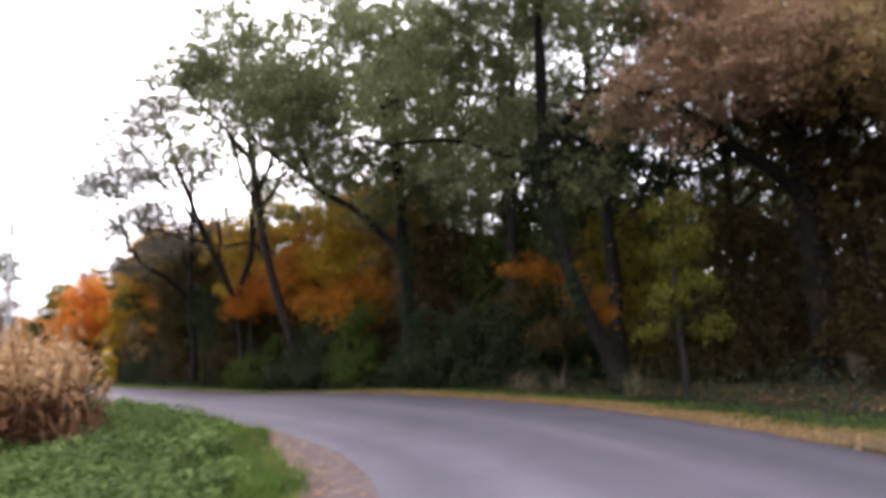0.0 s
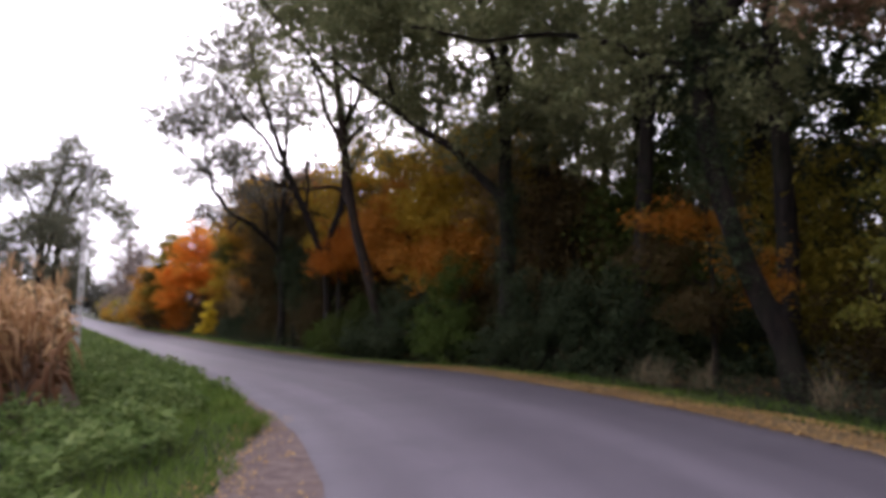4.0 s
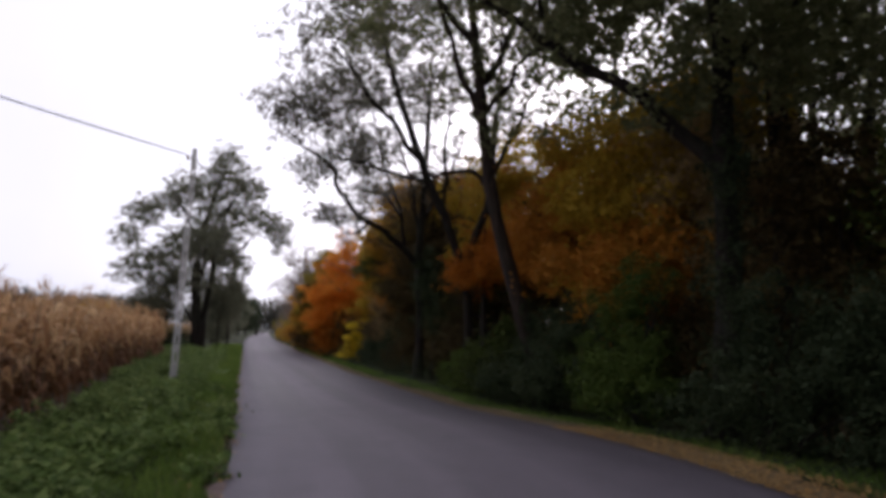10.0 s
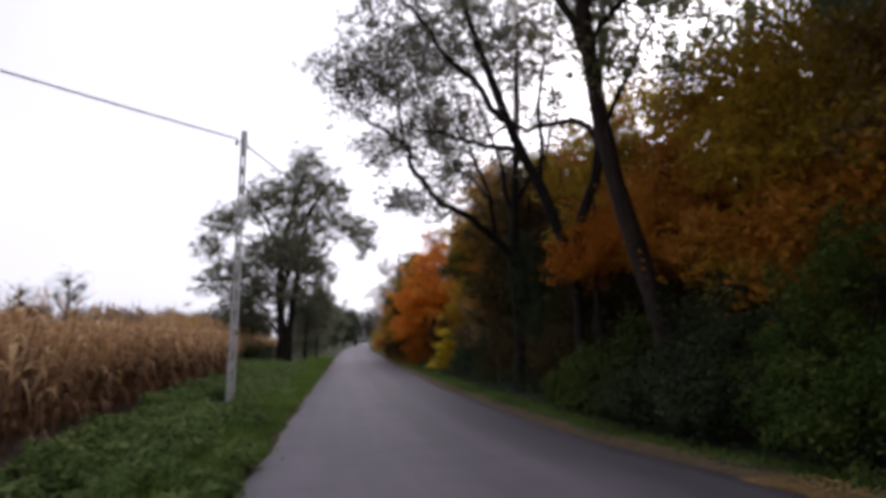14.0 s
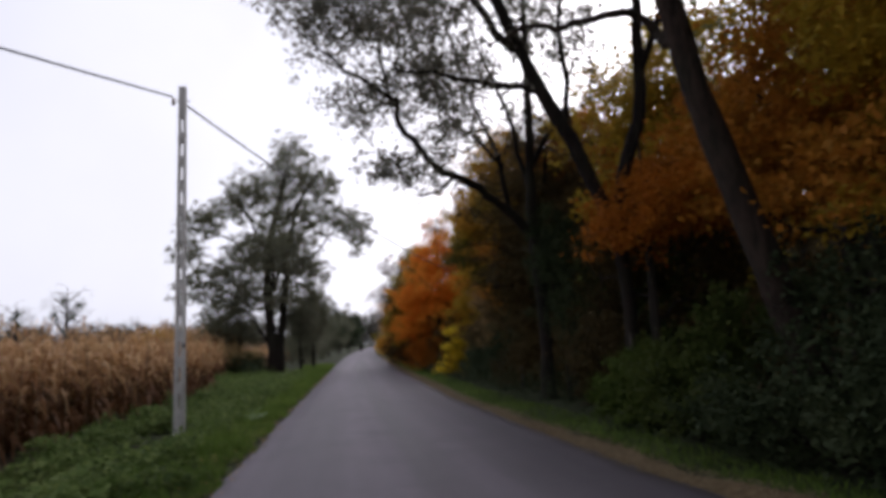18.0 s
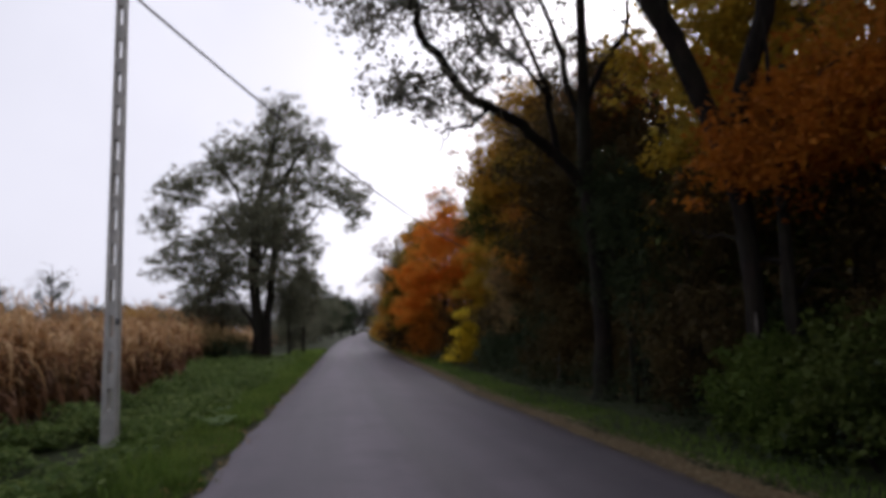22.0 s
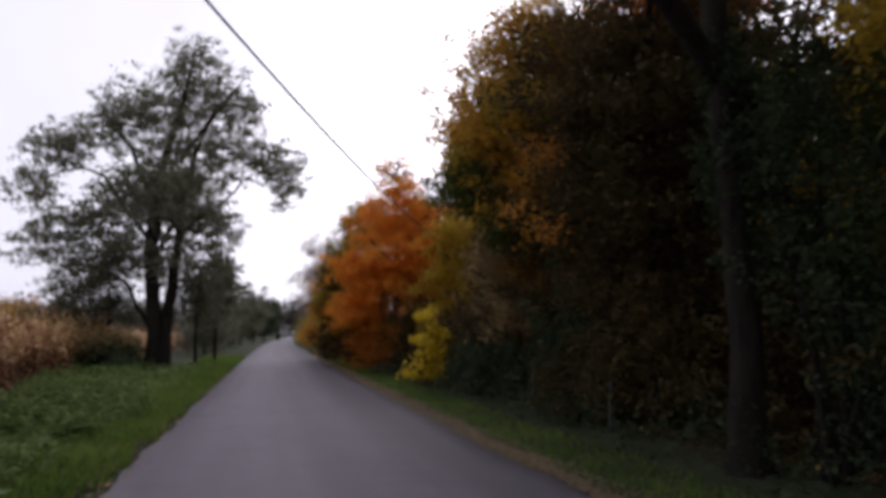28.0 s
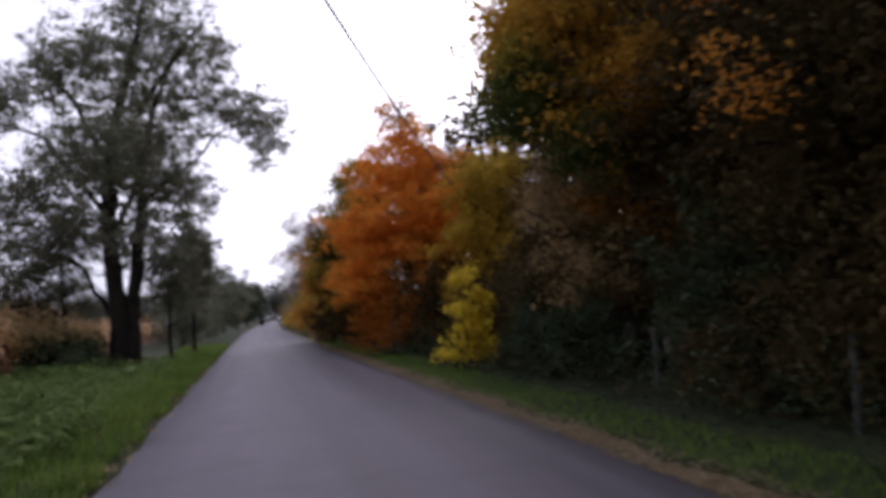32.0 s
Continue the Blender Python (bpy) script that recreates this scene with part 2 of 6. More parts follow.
LEAF = {
    "alder": leaf_material("alder_leaves", [(0.078, 0.086, 0.055), (0.145, 0.150, 0.098), (0.225, 0.215, 0.145)], 0.35, 0.45),
    "locust": leaf_material("locust_leaves", [(0.098, 0.114, 0.052), (0.190, 0.204, 0.096), (0.285, 0.280, 0.142)], 0.35, 0.55),
    "locust_brown": leaf_material("thin_grey_leaves", [(0.095, 0.092, 0.070), (0.165, 0.160, 0.122), (0.250, 0.230, 0.180)], 0.3, 0.55),
    "gold": leaf_material("golden_leaves", [(0.270, 0.170, 0.018), (0.440, 0.280, 0.028), (0.540, 0.370, 0.050), (0.300, 0.250, 0.042)], 0.45, 0.5),
    "orange": leaf_material("orange_leaves", [(0.620, 0.200, 0.026), (0.780, 0.310, 0.042), (0.800, 0.400, 0.068), (0.700, 0.240, 0.030)], 0.45, 0.62),
    "rust": leaf_material("rust_leaves", [(0.265, 0.080, 0.012), (0.440, 0.148, 0.019), (0.530, 0.210, 0.030)], 0.5, 0.5),
    "amber": leaf_material("amber_leaves", [(0.260, 0.120, 0.016), (0.480, 0.220, 0.026), (0.580, 0.300, 0.040), (0.270, 0.200, 0.034)], 0.6, 0.5),
    "brown": leaf_material("brown_leaves", [(0.250, 0.135, 0.020), (0.450, 0.240, 0.030), (0.570, 0.330, 0.048), (0.190, 0.165, 0.034)], 0.6, 0.45),
    "rustbrown": leaf_material("rusty_brown_leaves", [(0.235, 0.098, 0.018), (0.430, 0.165, 0.024), (0.530, 0.225, 0.034), (0.240, 0.170, 0.032)], 0.65, 0.5),
    "oak": leaf_material("withered_oak_leaves", [(0.270, 0.165, 0.105), (0.430, 0.275, 0.175), (0.520, 0.350, 0.225), (0.270, 0.230, 0.095)], 0.5, 0.45),
    "withered": leaf_material("olive_brown_oak_leaves", [(0.160, 0.110, 0.052), (0.290, 0.195, 0.090), (0.420, 0.285, 0.140), (0.220, 0.200, 0.060)], 0.55, 0.45),
    "olive": leaf_material("olive_leaves", [(0.150, 0.135, 0.024), (0.290, 0.235, 0.038), (0.410, 0.305, 0.052)], 0.5, 0.5),
    "yellow": leaf_material("yellow_leaves", [(0.520, 0.350, 0.020), (0.680, 0.500, 0.034), (0.740, 0.600, 0.070)], 0.3, 0.45),
    "yellowgreen": leaf_material("yellow_green_leaves", [(0.076, 0.084, 0.016), (0.148, 0.146, 0.025), (0.235, 0.198, 0.036)], 0.4, 0.4),
    "green": leaf_material("green_leaves", [(0.030, 0.044, 0.011), (0.058, 0.080, 0.018), (0.098, 0.118, 0.030)], 0.4),
    "lit": leaf_material("bright_green_leaves", [(0.038, 0.064, 0.013), (0.072, 0.112, 0.022), (0.120, 0.155, 0.036)], 0.4, 0.4),
    "deep": leaf_material("dark_green_leaves", [(0.022, 0.034, 0.017), (0.044, 0.062, 0.030), (0.074, 0.090, 0.042)], 0.4),
    # dark brown-green; also used as shade in crowns and in the wood's depth
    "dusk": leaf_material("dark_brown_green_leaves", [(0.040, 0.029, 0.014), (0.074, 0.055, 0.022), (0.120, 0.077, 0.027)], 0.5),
    "pink": leaf_material("pale_pinkish_twig_leaves", [(0.150, 0.115, 0.100), (0.210, 0.165, 0.140), (0.260, 0.215, 0.180)], 0.3, 0.45),
    # distance haze put into the leaf colour of the far trees
    "haze": leaf_material("haze_tinted_tree_leaves", [(0.075, 0.078, 0.062), (0.110, 0.110, 0.088), (0.140, 0.128, 0.100)], 0.4),
}
CORN = leaf_material("dry_maize_leaves", [(0.190, 0.080, 0.034), (0.440, 0.245, 0.112), (0.700, 0.480, 0.260), (0.290, 0.135, 0.058)], 0.3, 0.35)
CORN_STALK = plain_material("dry_maize_stalk", (0.13, 0.085, 0.045), (0.27, 0.19, 0.11), 0.8)
# withered reddish brown, with the shadow low in the stand coloured in too
CORN_LOW = leaf_material("withered_shaded_maize_leaves", [(0.085, 0.034, 0.018), (0.180, 0.085, 0.042), (0.300, 0.165, 0.085)], 0.4, 0.25)
GRASS = leaf_material("verge_grass", [(0.052, 0.100, 0.018), (0.125, 0.205, 0.036), (0.230, 0.290, 0.070)], 0.55, 0.5, 0.12)
HERB = leaf_material("nettle_leaves", [(0.044, 0.075, 0.022), (0.122, 0.186, 0.050), (0.255, 0.308, 0.108)], 0.35, 0.4, 0.06)
DOCK = leaf_material("dock_leaves", [(0.09, 0.15, 0.05), (0.15, 0.22, 0.085), (0.21, 0.27, 0.13)], 0.5, 0.3)
STRAW = leaf_material("dead_grass", [(0.14, 0.105, 0.06), (0.25, 0.195, 0.12), (0.34, 0.28, 0.18)], 0.3)
LITTER = leaf_material("fallen_leaves", [(0.19, 0.100, 0.036), (0.40, 0.230, 0.082), (0.54, 0.355, 0.145), (0.31, 0.140, 0.042)], 0.3, 0.1)


# ---- mesh helpers ----
def raw_mesh(name, verts, faces, material, smooth=False):
    """A mesh from arrays: verts (n, 3), faces (m, 3 or 4)."""
    verts, faces = np.asarray(verts, np.float32), np.asarray(faces, np.int32)
    me = bpy.data.meshes.new(name)
    k = faces.shape[1]
    me.vertices.add(len(verts))
    me.vertices.foreach_set("co", verts.ravel())
    me.loops.add(faces.size)
    me.loops.foreach_set("vertex_index", faces.ravel())
    me.polygons.add(len(faces))
    me.polygons.foreach_set("loop_start", np.arange(0, faces.size, k, dtype=np.int32))
    if smooth:
        me.polygons.foreach_set("use_smooth", np.ones(len(faces), bool))
    me.update(calc_edges=True)
    me.materials.append(material)
    return me


def part(name, data, parent, label=""):
    ob = new(name, data)
    ob.parent = parent
    if label:
        tagged(ob, label)
    return ob


def thing(name, base, label, category, group="", kind=""):
    ob = new(name)
    ob.empty_display_size = 0.3
    ob.matrix_world = pose(*base)
    return tagged(ob, label, category, group, kind)


def smooth_line(pts, per=4):
    """A Catmull-Rom line through rows of numbers."""
    p = np.asarray(pts, float)
    p = np.vstack([2 * p[0] - p[1], p, 2 * p[-1] - p[-2]])
    out = []
    for i in range(1, len(p) - 2):
        for s in np.linspace(0, 1, per, endpoint=False):
            a, b, c, d = p[i - 1], p[i], p[i + 1], p[i + 2]
            out.append(0.5 * (2 * b + (c - a) * s + (2 * a - 5 * b + 4 * c - d) * s * s + (3 * b - a - 3 * c + d) * s ** 3))
    out.append(p[-2])
    return np.array(out)


class Tubes:
    """Collects tapered round limbs into one mesh."""

    def __init__(self):
        self.v, self.f, self.n = [], [], 0

    def add(self, line, sides=6, rough=0.0, rng=None):
        """line: rows of x, y, z, radius."""
        line = np.asarray(line, float)
        k = len(line)
        d = np.gradient(line[:, :3], axis=0)
        d /= np.linalg.norm(d, axis=1, keepdims=True) + 1e-9
        ref = np.array([0.31, 0.17, 0.93]) if abs(d[0, 2]) < 0.8 else np.array([0.9, 0.3, 0.1])
        u = np.cross(d, ref)
        u /= np.linalg.norm(u, axis=1, keepdims=True) + 1e-9
        w = np.cross(d, u)
        a = np.linspace(0, 2 * math.pi, sides, endpoint=False)
        r = line[:, 3][:, None] * np.ones((k, sides))
        if rough:
            r = r * (1 + rough * rng.uniform(-1, 1, (k, sides)))
        ring = line[:, None, :3] + r[:, :, None] * (np.cos(a)[None, :, None] * u[:, None] + np.sin(a)[None, :, None] * w[:, None])
        i = np.arange(k - 1)[:, None] * sides
        j = np.arange(sides)[None]
        q = np.stack([i + j, i + (j + 1) % sides, i + sides + (j + 1) % sides, i + sides + j], -1).reshape(-1, 4)
        self.v.append(ring.reshape(-1, 3))
        self.f.append(q + self.n)
        self.n += k * sides

    def mesh(self, name, material):
        return raw_mesh(name, np.vstack(self.v), np.vstack(self.f), material, True)


def unit_rows(rng, n):
    d = rng.normal(size=(n, 3))
    return d / (np.linalg.norm(d, axis=1, keepdims=True) + 1e-9)


def leaf_mesh(name, centres, size, material, rng, aspect=0.55, flat=0.5, droop=0.0, small=False):
    """Leaves: one pointed blade at every centre, turned at random; flat: how far they lie level; small: three corners, not four."""
    n = len(centres)
    normal = unit_rows(rng, n)
    normal[:, 2] = np.abs(normal[:, 2]) + flat
    normal /= np.linalg.norm(normal, axis=1, keepdims=True)
    u = np.cross(normal, unit_rows(rng, n))
    u[:, 2] -= droop
    u /= np.linalg.norm(u, axis=1, keepdims=True) + 1e-9
    w = np.cross(normal, u)
    s = size * rng.uniform(0.55, 1.35, (n, 1))
    if small:
        v = np.stack([centres - u * s * 0.7 + w * s * aspect, centres - u * s * 0.5 - w * s * aspect, centres + u * s], 1)
        return raw_mesh(name, v.reshape(-1, 3), np.arange(3 * n).reshape(-1, 3), material)
    v = np.stack([centres - u * s, centres - u * s * 0.1 + w * s * aspect, centres + u * s, centres - u * s * 0.1 - w * s * aspect], 1)
    v[:, 2, 2] -= (0.25 * s)[:, 0]
    return raw_mesh(name, v.reshape(-1, 3), np.arange(4 * n).reshape(-1, 4), material)


def rise(x):
    x = np.clip(x, 0, 1)
    return x * x * (3 - 2 * x)


def ground_z(x, y):
    """The lie of the land: flat, with the outer side of the bend a little higher."""
    x, y = np.asarray(x, float), np.asarray(y, float)
    bank = 0.17 * rise((x - 6.5) / 5.5) * rise((27 - y) / 10)
    wood = 0.35 * rise((x - 14.5) / 12)
    near = rise((70 - np.hypot(x - 6, y - 30)) / 30)
    bumps = 0.03 * np.sin(x * 1.7 + np.sin(y * 0.9)) * np.sin(y * 1.3 + 0.7 * x) * near
    onroad = rise((x - left_edge(y) + 0.5) / 0.6) * rise((right_edge(y) + 0.6 - x) / 0.6)
    dip = -0.11 * np.exp(-((x - 4.75) / 0.75) ** 2) * rise((y - 14) / 8) * rise((75 - y) / 15)
    return bank + wood + dip + bumps * (1 - onroad) - 0.03 * onroad


# ---- the plan: road edges along the walk ----
LEFT_Y = [-60, -9, -4.5, -1.0, 1.6, 3.6, 5.4, 7.2, 9.1, 11.8, 13.5, 16.8, 22, 40, 70, 110, 160, 400]
LEFT_X = [-110, -16, -8.0, -2.6, 0.6, 2.4, 3.6, 4.6, 5.4, 6.05, 6.35, 6.65, 6.72, 6.7, 6.7, 6.9, 8.0, 15]
RIGHT_Y = [-60, -14, -9.5, -5, -1.5, 1.5, 3.5, 5.3, 7.3, 10, 12, 14, 17, 20, 23, 26, 30, 38, 60, 110, 160, 400]
RIGHT_X = [-100, -14, -6.0, 1.0, 5.5, 8.25, 9.35, 10.15, 10.9, 11.65, 12.0, 12.2, 12.4, 12.3, 11.95, 11.6, 11.4, 11.0, 10.85, 11.0, 12.0, 19]


def left_edge(y):
    return np.interp(y, LEFT_Y, LEFT_X)


def right_edge(y):
    return np.interp(y, RIGHT_Y, RIGHT_X)


def sheet(name, xs, ys, height, material, label):
    """A sheet on a grid of lines xs (functions of y, or one list for all) and ys."""
    v = []
    for y in ys:
        row = xs(y) if callable(xs) else np.asarray(xs, float)
        v.append(np.stack([row, np.full(len(row), y), height(row, np.full(len(row), y))], 1))
    nx, ny = len(v[0]), len(ys)
    i = np.arange(ny - 1)[:, None] * nx
    j = np.arange(nx - 1)[None]
    f = np.stack([i + j, i + j + 1, i + nx + j + 1, i + nx + j], -1).reshape(-1, 4)
    ob = new(name, raw_mesh(name, np.vstack(v), f, material, True))
    return tagged(ob, label, name.replace("_", " "), kind="structure")


def spaced(stops):
    """Grid lines: (from, to, step) one after the other."""
    out = []
    for a, b, s in stops:
        out += list(np.arange(a, b, s))
    return np.array(out + [stops[-1][1]])


NEAR_Y = spaced([(-60, -10, 5), (-10, 70, 0.5), (70, 110, 4), (110, 400, 20)])
sheet("ground", spaced([(-1500, -150, 150), (-150, -20, 10), (-20, 30, 0.5), (30, 150, 10), (150, 1500, 150)]),
      spaced([(-1200, -60, 120), (-60, -10, 5), (-10, 70, 0.5), (70, 150, 5), (150, 400, 50), (400, 2400, 250)]),
      lambda x, y: ground_z(x, y) - 0.02, VERGE_SOIL, "grassy brown ground beside a country road")


def road_row(y):
    wob = 0.03 * math.sin(y * 1.1) + 0.02 * math.sin(y * 4.3 + 1) + 0.012 * math.sin(y * 9.7)
    wob2 = 0.03 * math.sin(y * 0.9 + 2) + 0.02 * math.sin(y * 5.1) + 0.012 * math.sin(y * 11.3)
    l, r = left_edge(y) + wob, right_edge(y) + wob2
    return np.concatenate([[l - 0.03], np.linspace(l, r, 11), [r + 0.03]])


def road_z(x, y):
    l, r = left_edge(y), right_edge(y)
    s = np.clip((x - l) / (r - l), 0, 1)
    z = ground_z(x, y) * 0 + 0.17 * rise((x - 6.5) / 5.5) * rise((27 - y) / 10) + 0.035 * (1 - (2 * s - 1) ** 2)
    z[0] -= 0.06
    z[-1] -= 0.06
    return z


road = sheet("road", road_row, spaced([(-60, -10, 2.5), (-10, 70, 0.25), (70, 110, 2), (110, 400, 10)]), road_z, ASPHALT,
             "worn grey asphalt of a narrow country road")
lane = road.data.attributes.new("lane", "FLOAT_VECTOR", "POINT")
co = np.empty(len(road.data.vertices) * 3, np.float32)
road.data.vertices.foreach_get("co", co)
co = co.reshape(-1, 3)
across = (co[:, 0] - left_edge(co[:, 1])) / (right_edge(co[:, 1]) - left_edge(co[:, 1]))
lane.data.foreach_set("vector", np.stack([across * 5.5, co[:, 1] * 0.05, 0 * across], 1).astype(np.float32).ravel())


def shoulder_row(y):
    l = left_edge(y)
    w = 0.70 * rise((13.5 - y) / 4.0) * rise((y + 6) / 8) + 0.08 + 0.05 * math.sin(3.1 * y) + 0.04 * math.sin(7.7 * y)
    return np.linspace(l - w, l + 0.03 + 0.12 * rise((14 - y) / 3), 6)


sheet("shoulder", shoulder_row, spaced([(-10, 17, 0.3)]), lambda x, y: np.maximum(ground_z(x, y), 0) + 0.012 + 0.004 * np.sin(x * 9 + y * 5), GRAVEL,
      "bare reddish gravel shoulder along the asphalt")


def field_row(y):
    return np.concatenate([np.linspace(-120, -20, 6), np.linspace(-15, field_edge(y) + 0.25, 24)])


def field_edge(y):
    return np.interp(y, [12, 22, 32, 44, 48, 56, 70, 400], [3.8, 3.75, 3.1, 3.15, 2.3, 0.8, 0.5, -3])


sheet("field_soil", field_row, spaced([(12.6, 70, 0.7), (70, 240, 17)]), lambda x, y: 0.02 + 0.03 * np.sin(x * 8.4), FIELD_SOIL,
      "bare brown soil under the maize")


def wood_row(y):
    e = right_edge(y) + 2.0 + 0.25 * math.sin(y * 1.1) + 0.2 * math.sin(2.9 * y)
    return np.concatenate([np.linspace(e, e + 14, 30), np.linspace(e + 18, e + 80, 8)])


sheet("wood_floor", wood_row, spaced([(-60, -8, 4), (-8, 66, 0.6), (66, 150, 12)]),
      lambda x, y: ground_z(x, y) - 0.035 + 0.05 * rise((x - right_edge(y) - 2.1) / 1.2) + 0.02 * np.sin(x * 5) * np.sin(y * 4), WOOD_FLOOR, "dark leaf-strewn floor of the wood")


def strip_width(y):
    return np.interp(y, [0, 12, 24, 36], [0.72, 0.66, 0.5, 0.3])


def strip_row(y):
    r = right_edge(y)
    return np.linspace(r - 0.02, r + strip_width(y) + 0.08 * math.sin(1.9 * y) + 0.05 * math.sin(5.1 * y), 6)


sheet("verge_strip", strip_row, spaced([(-6, 70, 0.3), (70, 110, 4)]), lambda x, y: np.maximum(ground_z(x, y), ground_z(x + 0.6, y) - 0.03) + 0.012, STRIP,
      "narrow strip of dry grass litter and grit beside the asphalt")


# ---- trees and shrubs ----
def sample_crown(rng, blobs, n, hollow=0.45, floor=0.2):
    """Clump centres in a union of ellipsoids (x, y, z, rx, ry, rz), more of them towards the outside."""
    b = np.asarray(blobs, float)
    vol = (b[:, 3] * b[:, 4] * b[:, 5]) ** 0.75
    pick = rng.choice(len(b), n, p=vol / vol.sum())
    d = unit_rows(rng, n) * (hollow + (1 - hollow) * rng.uniform(0, 1, (n, 1)) ** 0.6)
    far = np.where(rng.uniform(0, 1, (n, 1)) < 0.2, rng.uniform(1.05, 1.5, (n, 1)), rng.uniform(0.75, 1.1, (n, 1)))
    c = b[pick, :3] + d * far * b[pick, 3:6]
    c[:, 2] = np.maximum(c[:, 2], floor * rng.uniform(0.5, 2.0, n))
    return c


def leaves_round(rng, centres, per, spread, level=0.65):
    c = np.repeat(centres, per, 0)
    off = rng.normal(size=(len(c), 3)) * spread * rng.uniform(0.5, 1.3, (len(c), 1))
    off[:, 2] *= level
    return c + off


def sprays(rng, centres, per, spread):
    """Leaves along short shoots that reach out and up from the middle of a shrub, with gaps between them."""
    mid = centres.mean(0) * np.array([1, 1, 0.5])
    d = centres - mid
    d /= np.linalg.norm(d, axis=1, keepdims=True) + 1e-9
    d = d + unit_rows(rng, len(d)) * 0.7 + np.array([0, 0, 0.15])
    d /= np.linalg.norm(d, axis=1, keepdims=True)
    long = spread * rng.uniform(1.2, 2.4, (len(d), 1))
    along = rng.uniform(-0.6, 1.0, (len(d), per, 1))
    out = centres[:, None] + d[:, None] * along * long[:, None] + rng.normal(size=(len(d), per, 3)) * spread * (0.48 - 0.22 * along)
    out[:, :, 2] -= 0.35 * spread * np.clip(along[:, :, 0], 0, 1) ** 2
    out = out.reshape(-1, 3)
    out[:, 2] = np.maximum(out[:, 2], 0.04)
    return out


def grow_twigs(tubes, rng, skeleton, centres, thick):
    """Branching twigs: each clump is reached from the nearest limb or twig already grown."""
    s = np.empty((len(skeleton) + 2 * len(centres), 4))
    s[:len(skeleton)] = skeleton
    n = len(skeleton)
    near = np.array([np.min(np.linalg.norm(skeleton[:, :3] - c, axis=1)) for c in centres])
    for c in centres[np.argsort(near)]:
        d = np.linalg.norm(s[:n, :3] - c, axis=1) + np.maximum(0, s[:n, 2] - c[2] + 0.2) * 1.2
        k = int(np.argmin(d))
        a = s[k, :3]
        far = np.linalg.norm(c - a)
        r = min(thick * (0.45 + 0.2 * far), s[k, 3] * 0.8)
        m1 = a + (c - a) * 0.5 + np.array([0, 0, 0.06]) * far + rng.normal(0, 0.07, 3) * far
        tubes.add([(*a, r), (*m1, r * 0.75), (*c, r * 0.35)], 3)
        s[n], s[n + 1] = (*m1, r * 0.75), (*c, r * 0.45)
        n += 2


def make_tree(name, label, base, trunk, limbs, blobs, leaf, clumps, per, size, spread, seed, bark=None, sides=10,
              twig=0.022, hollow=0.45, level=0.65, group="", category="tree", droop=0.2, crowns=None, every=1):
    """A tree: trunk and limbs as rows of x, y, z, radius from its base; blobs: the crown's ellipsoids."""
    rng = np.random.default_rng(seed)
    bark = bark or BARK
    x, y = base
    root = thing(name, (x, y, float(ground_z(x, y)) - 0.03), label, category, group)
    t = Tubes()
    line = smooth_line(trunk, 5)
    line[0, 3] *= 1.35
    line[:, :2] += np.cumsum(rng.normal(0, 0.008, (len(line), 2)), 0) * (np.arange(len(line)) > 2)[:, None]
    t.add(line, sides, 0.08, rng)
    part("trunk", t.mesh("trunk", bark), root)
    skeleton = [line[len(line) // 2:]]
    for limb in limbs:
        t = Tubes()
        l = smooth_line(limb, 4)
        l[1:-1, :3] += rng.normal(0, 0.03, (len(l) - 2, 3))
        s = np.linspace(0, 1, len(l))[:, None]
        l[:, :3] += 0.07 * np.sin(math.pi * s) * np.sin(s * rng.uniform(9, 15, 3) + rng.uniform(0, 6, 3))
        t.add(l, max(5, sides - 3), 0.06, rng)
        part("branch", t.mesh("branch", bark), root)
        skeleton.append(l[2:])
    skeleton = np.vstack(skeleton)
    for i, (bl, lf, cl, pr, sz) in enumerate(crowns or [(blobs, leaf, clumps, per, size)]):
        centres = sample_crown(rng, bl, cl, hollow)
        t = Tubes()
        grow_twigs(t, rng, skeleton, centres[::every], twig)
        tagged(part("branchwork", t.mesh("branchwork", bark), root), kind="stuff")
        part("crown", leaf_mesh("crown", leaves_round(rng, centres, pr, spread, level), sz, LEAF[lf], rng, droop=droop, small=True), root)
    return root


def auto_limbs(rng, height, radius, reach, n, start=0.35, up=0.55):
    limbs = []
    for i in range(n):
        z = height * (start + (0.85 - start) * (i + rng.uniform(0, 0.6)) / n)
        a = i * 2.4 + rng.uniform(-0.4, 0.4)
        far = reach * rng.uniform(0.55, 0.95) * (1 - 0.45 * (z / height - start))
        r = radius * 0.5 * (1 - 0.6 * z / height)
        d = np.array([math.cos(a), math.sin(a)])
        limbs.append([(0, 0, z, r), (*(d * far * 0.4), z + far * up * 0.35, r * 0.7), (*(d * far * 0.75), z + far * up * 0.75, r * 0.4),
                      (*(d * far), z + far * up, r * 0.15)])
    return limbs


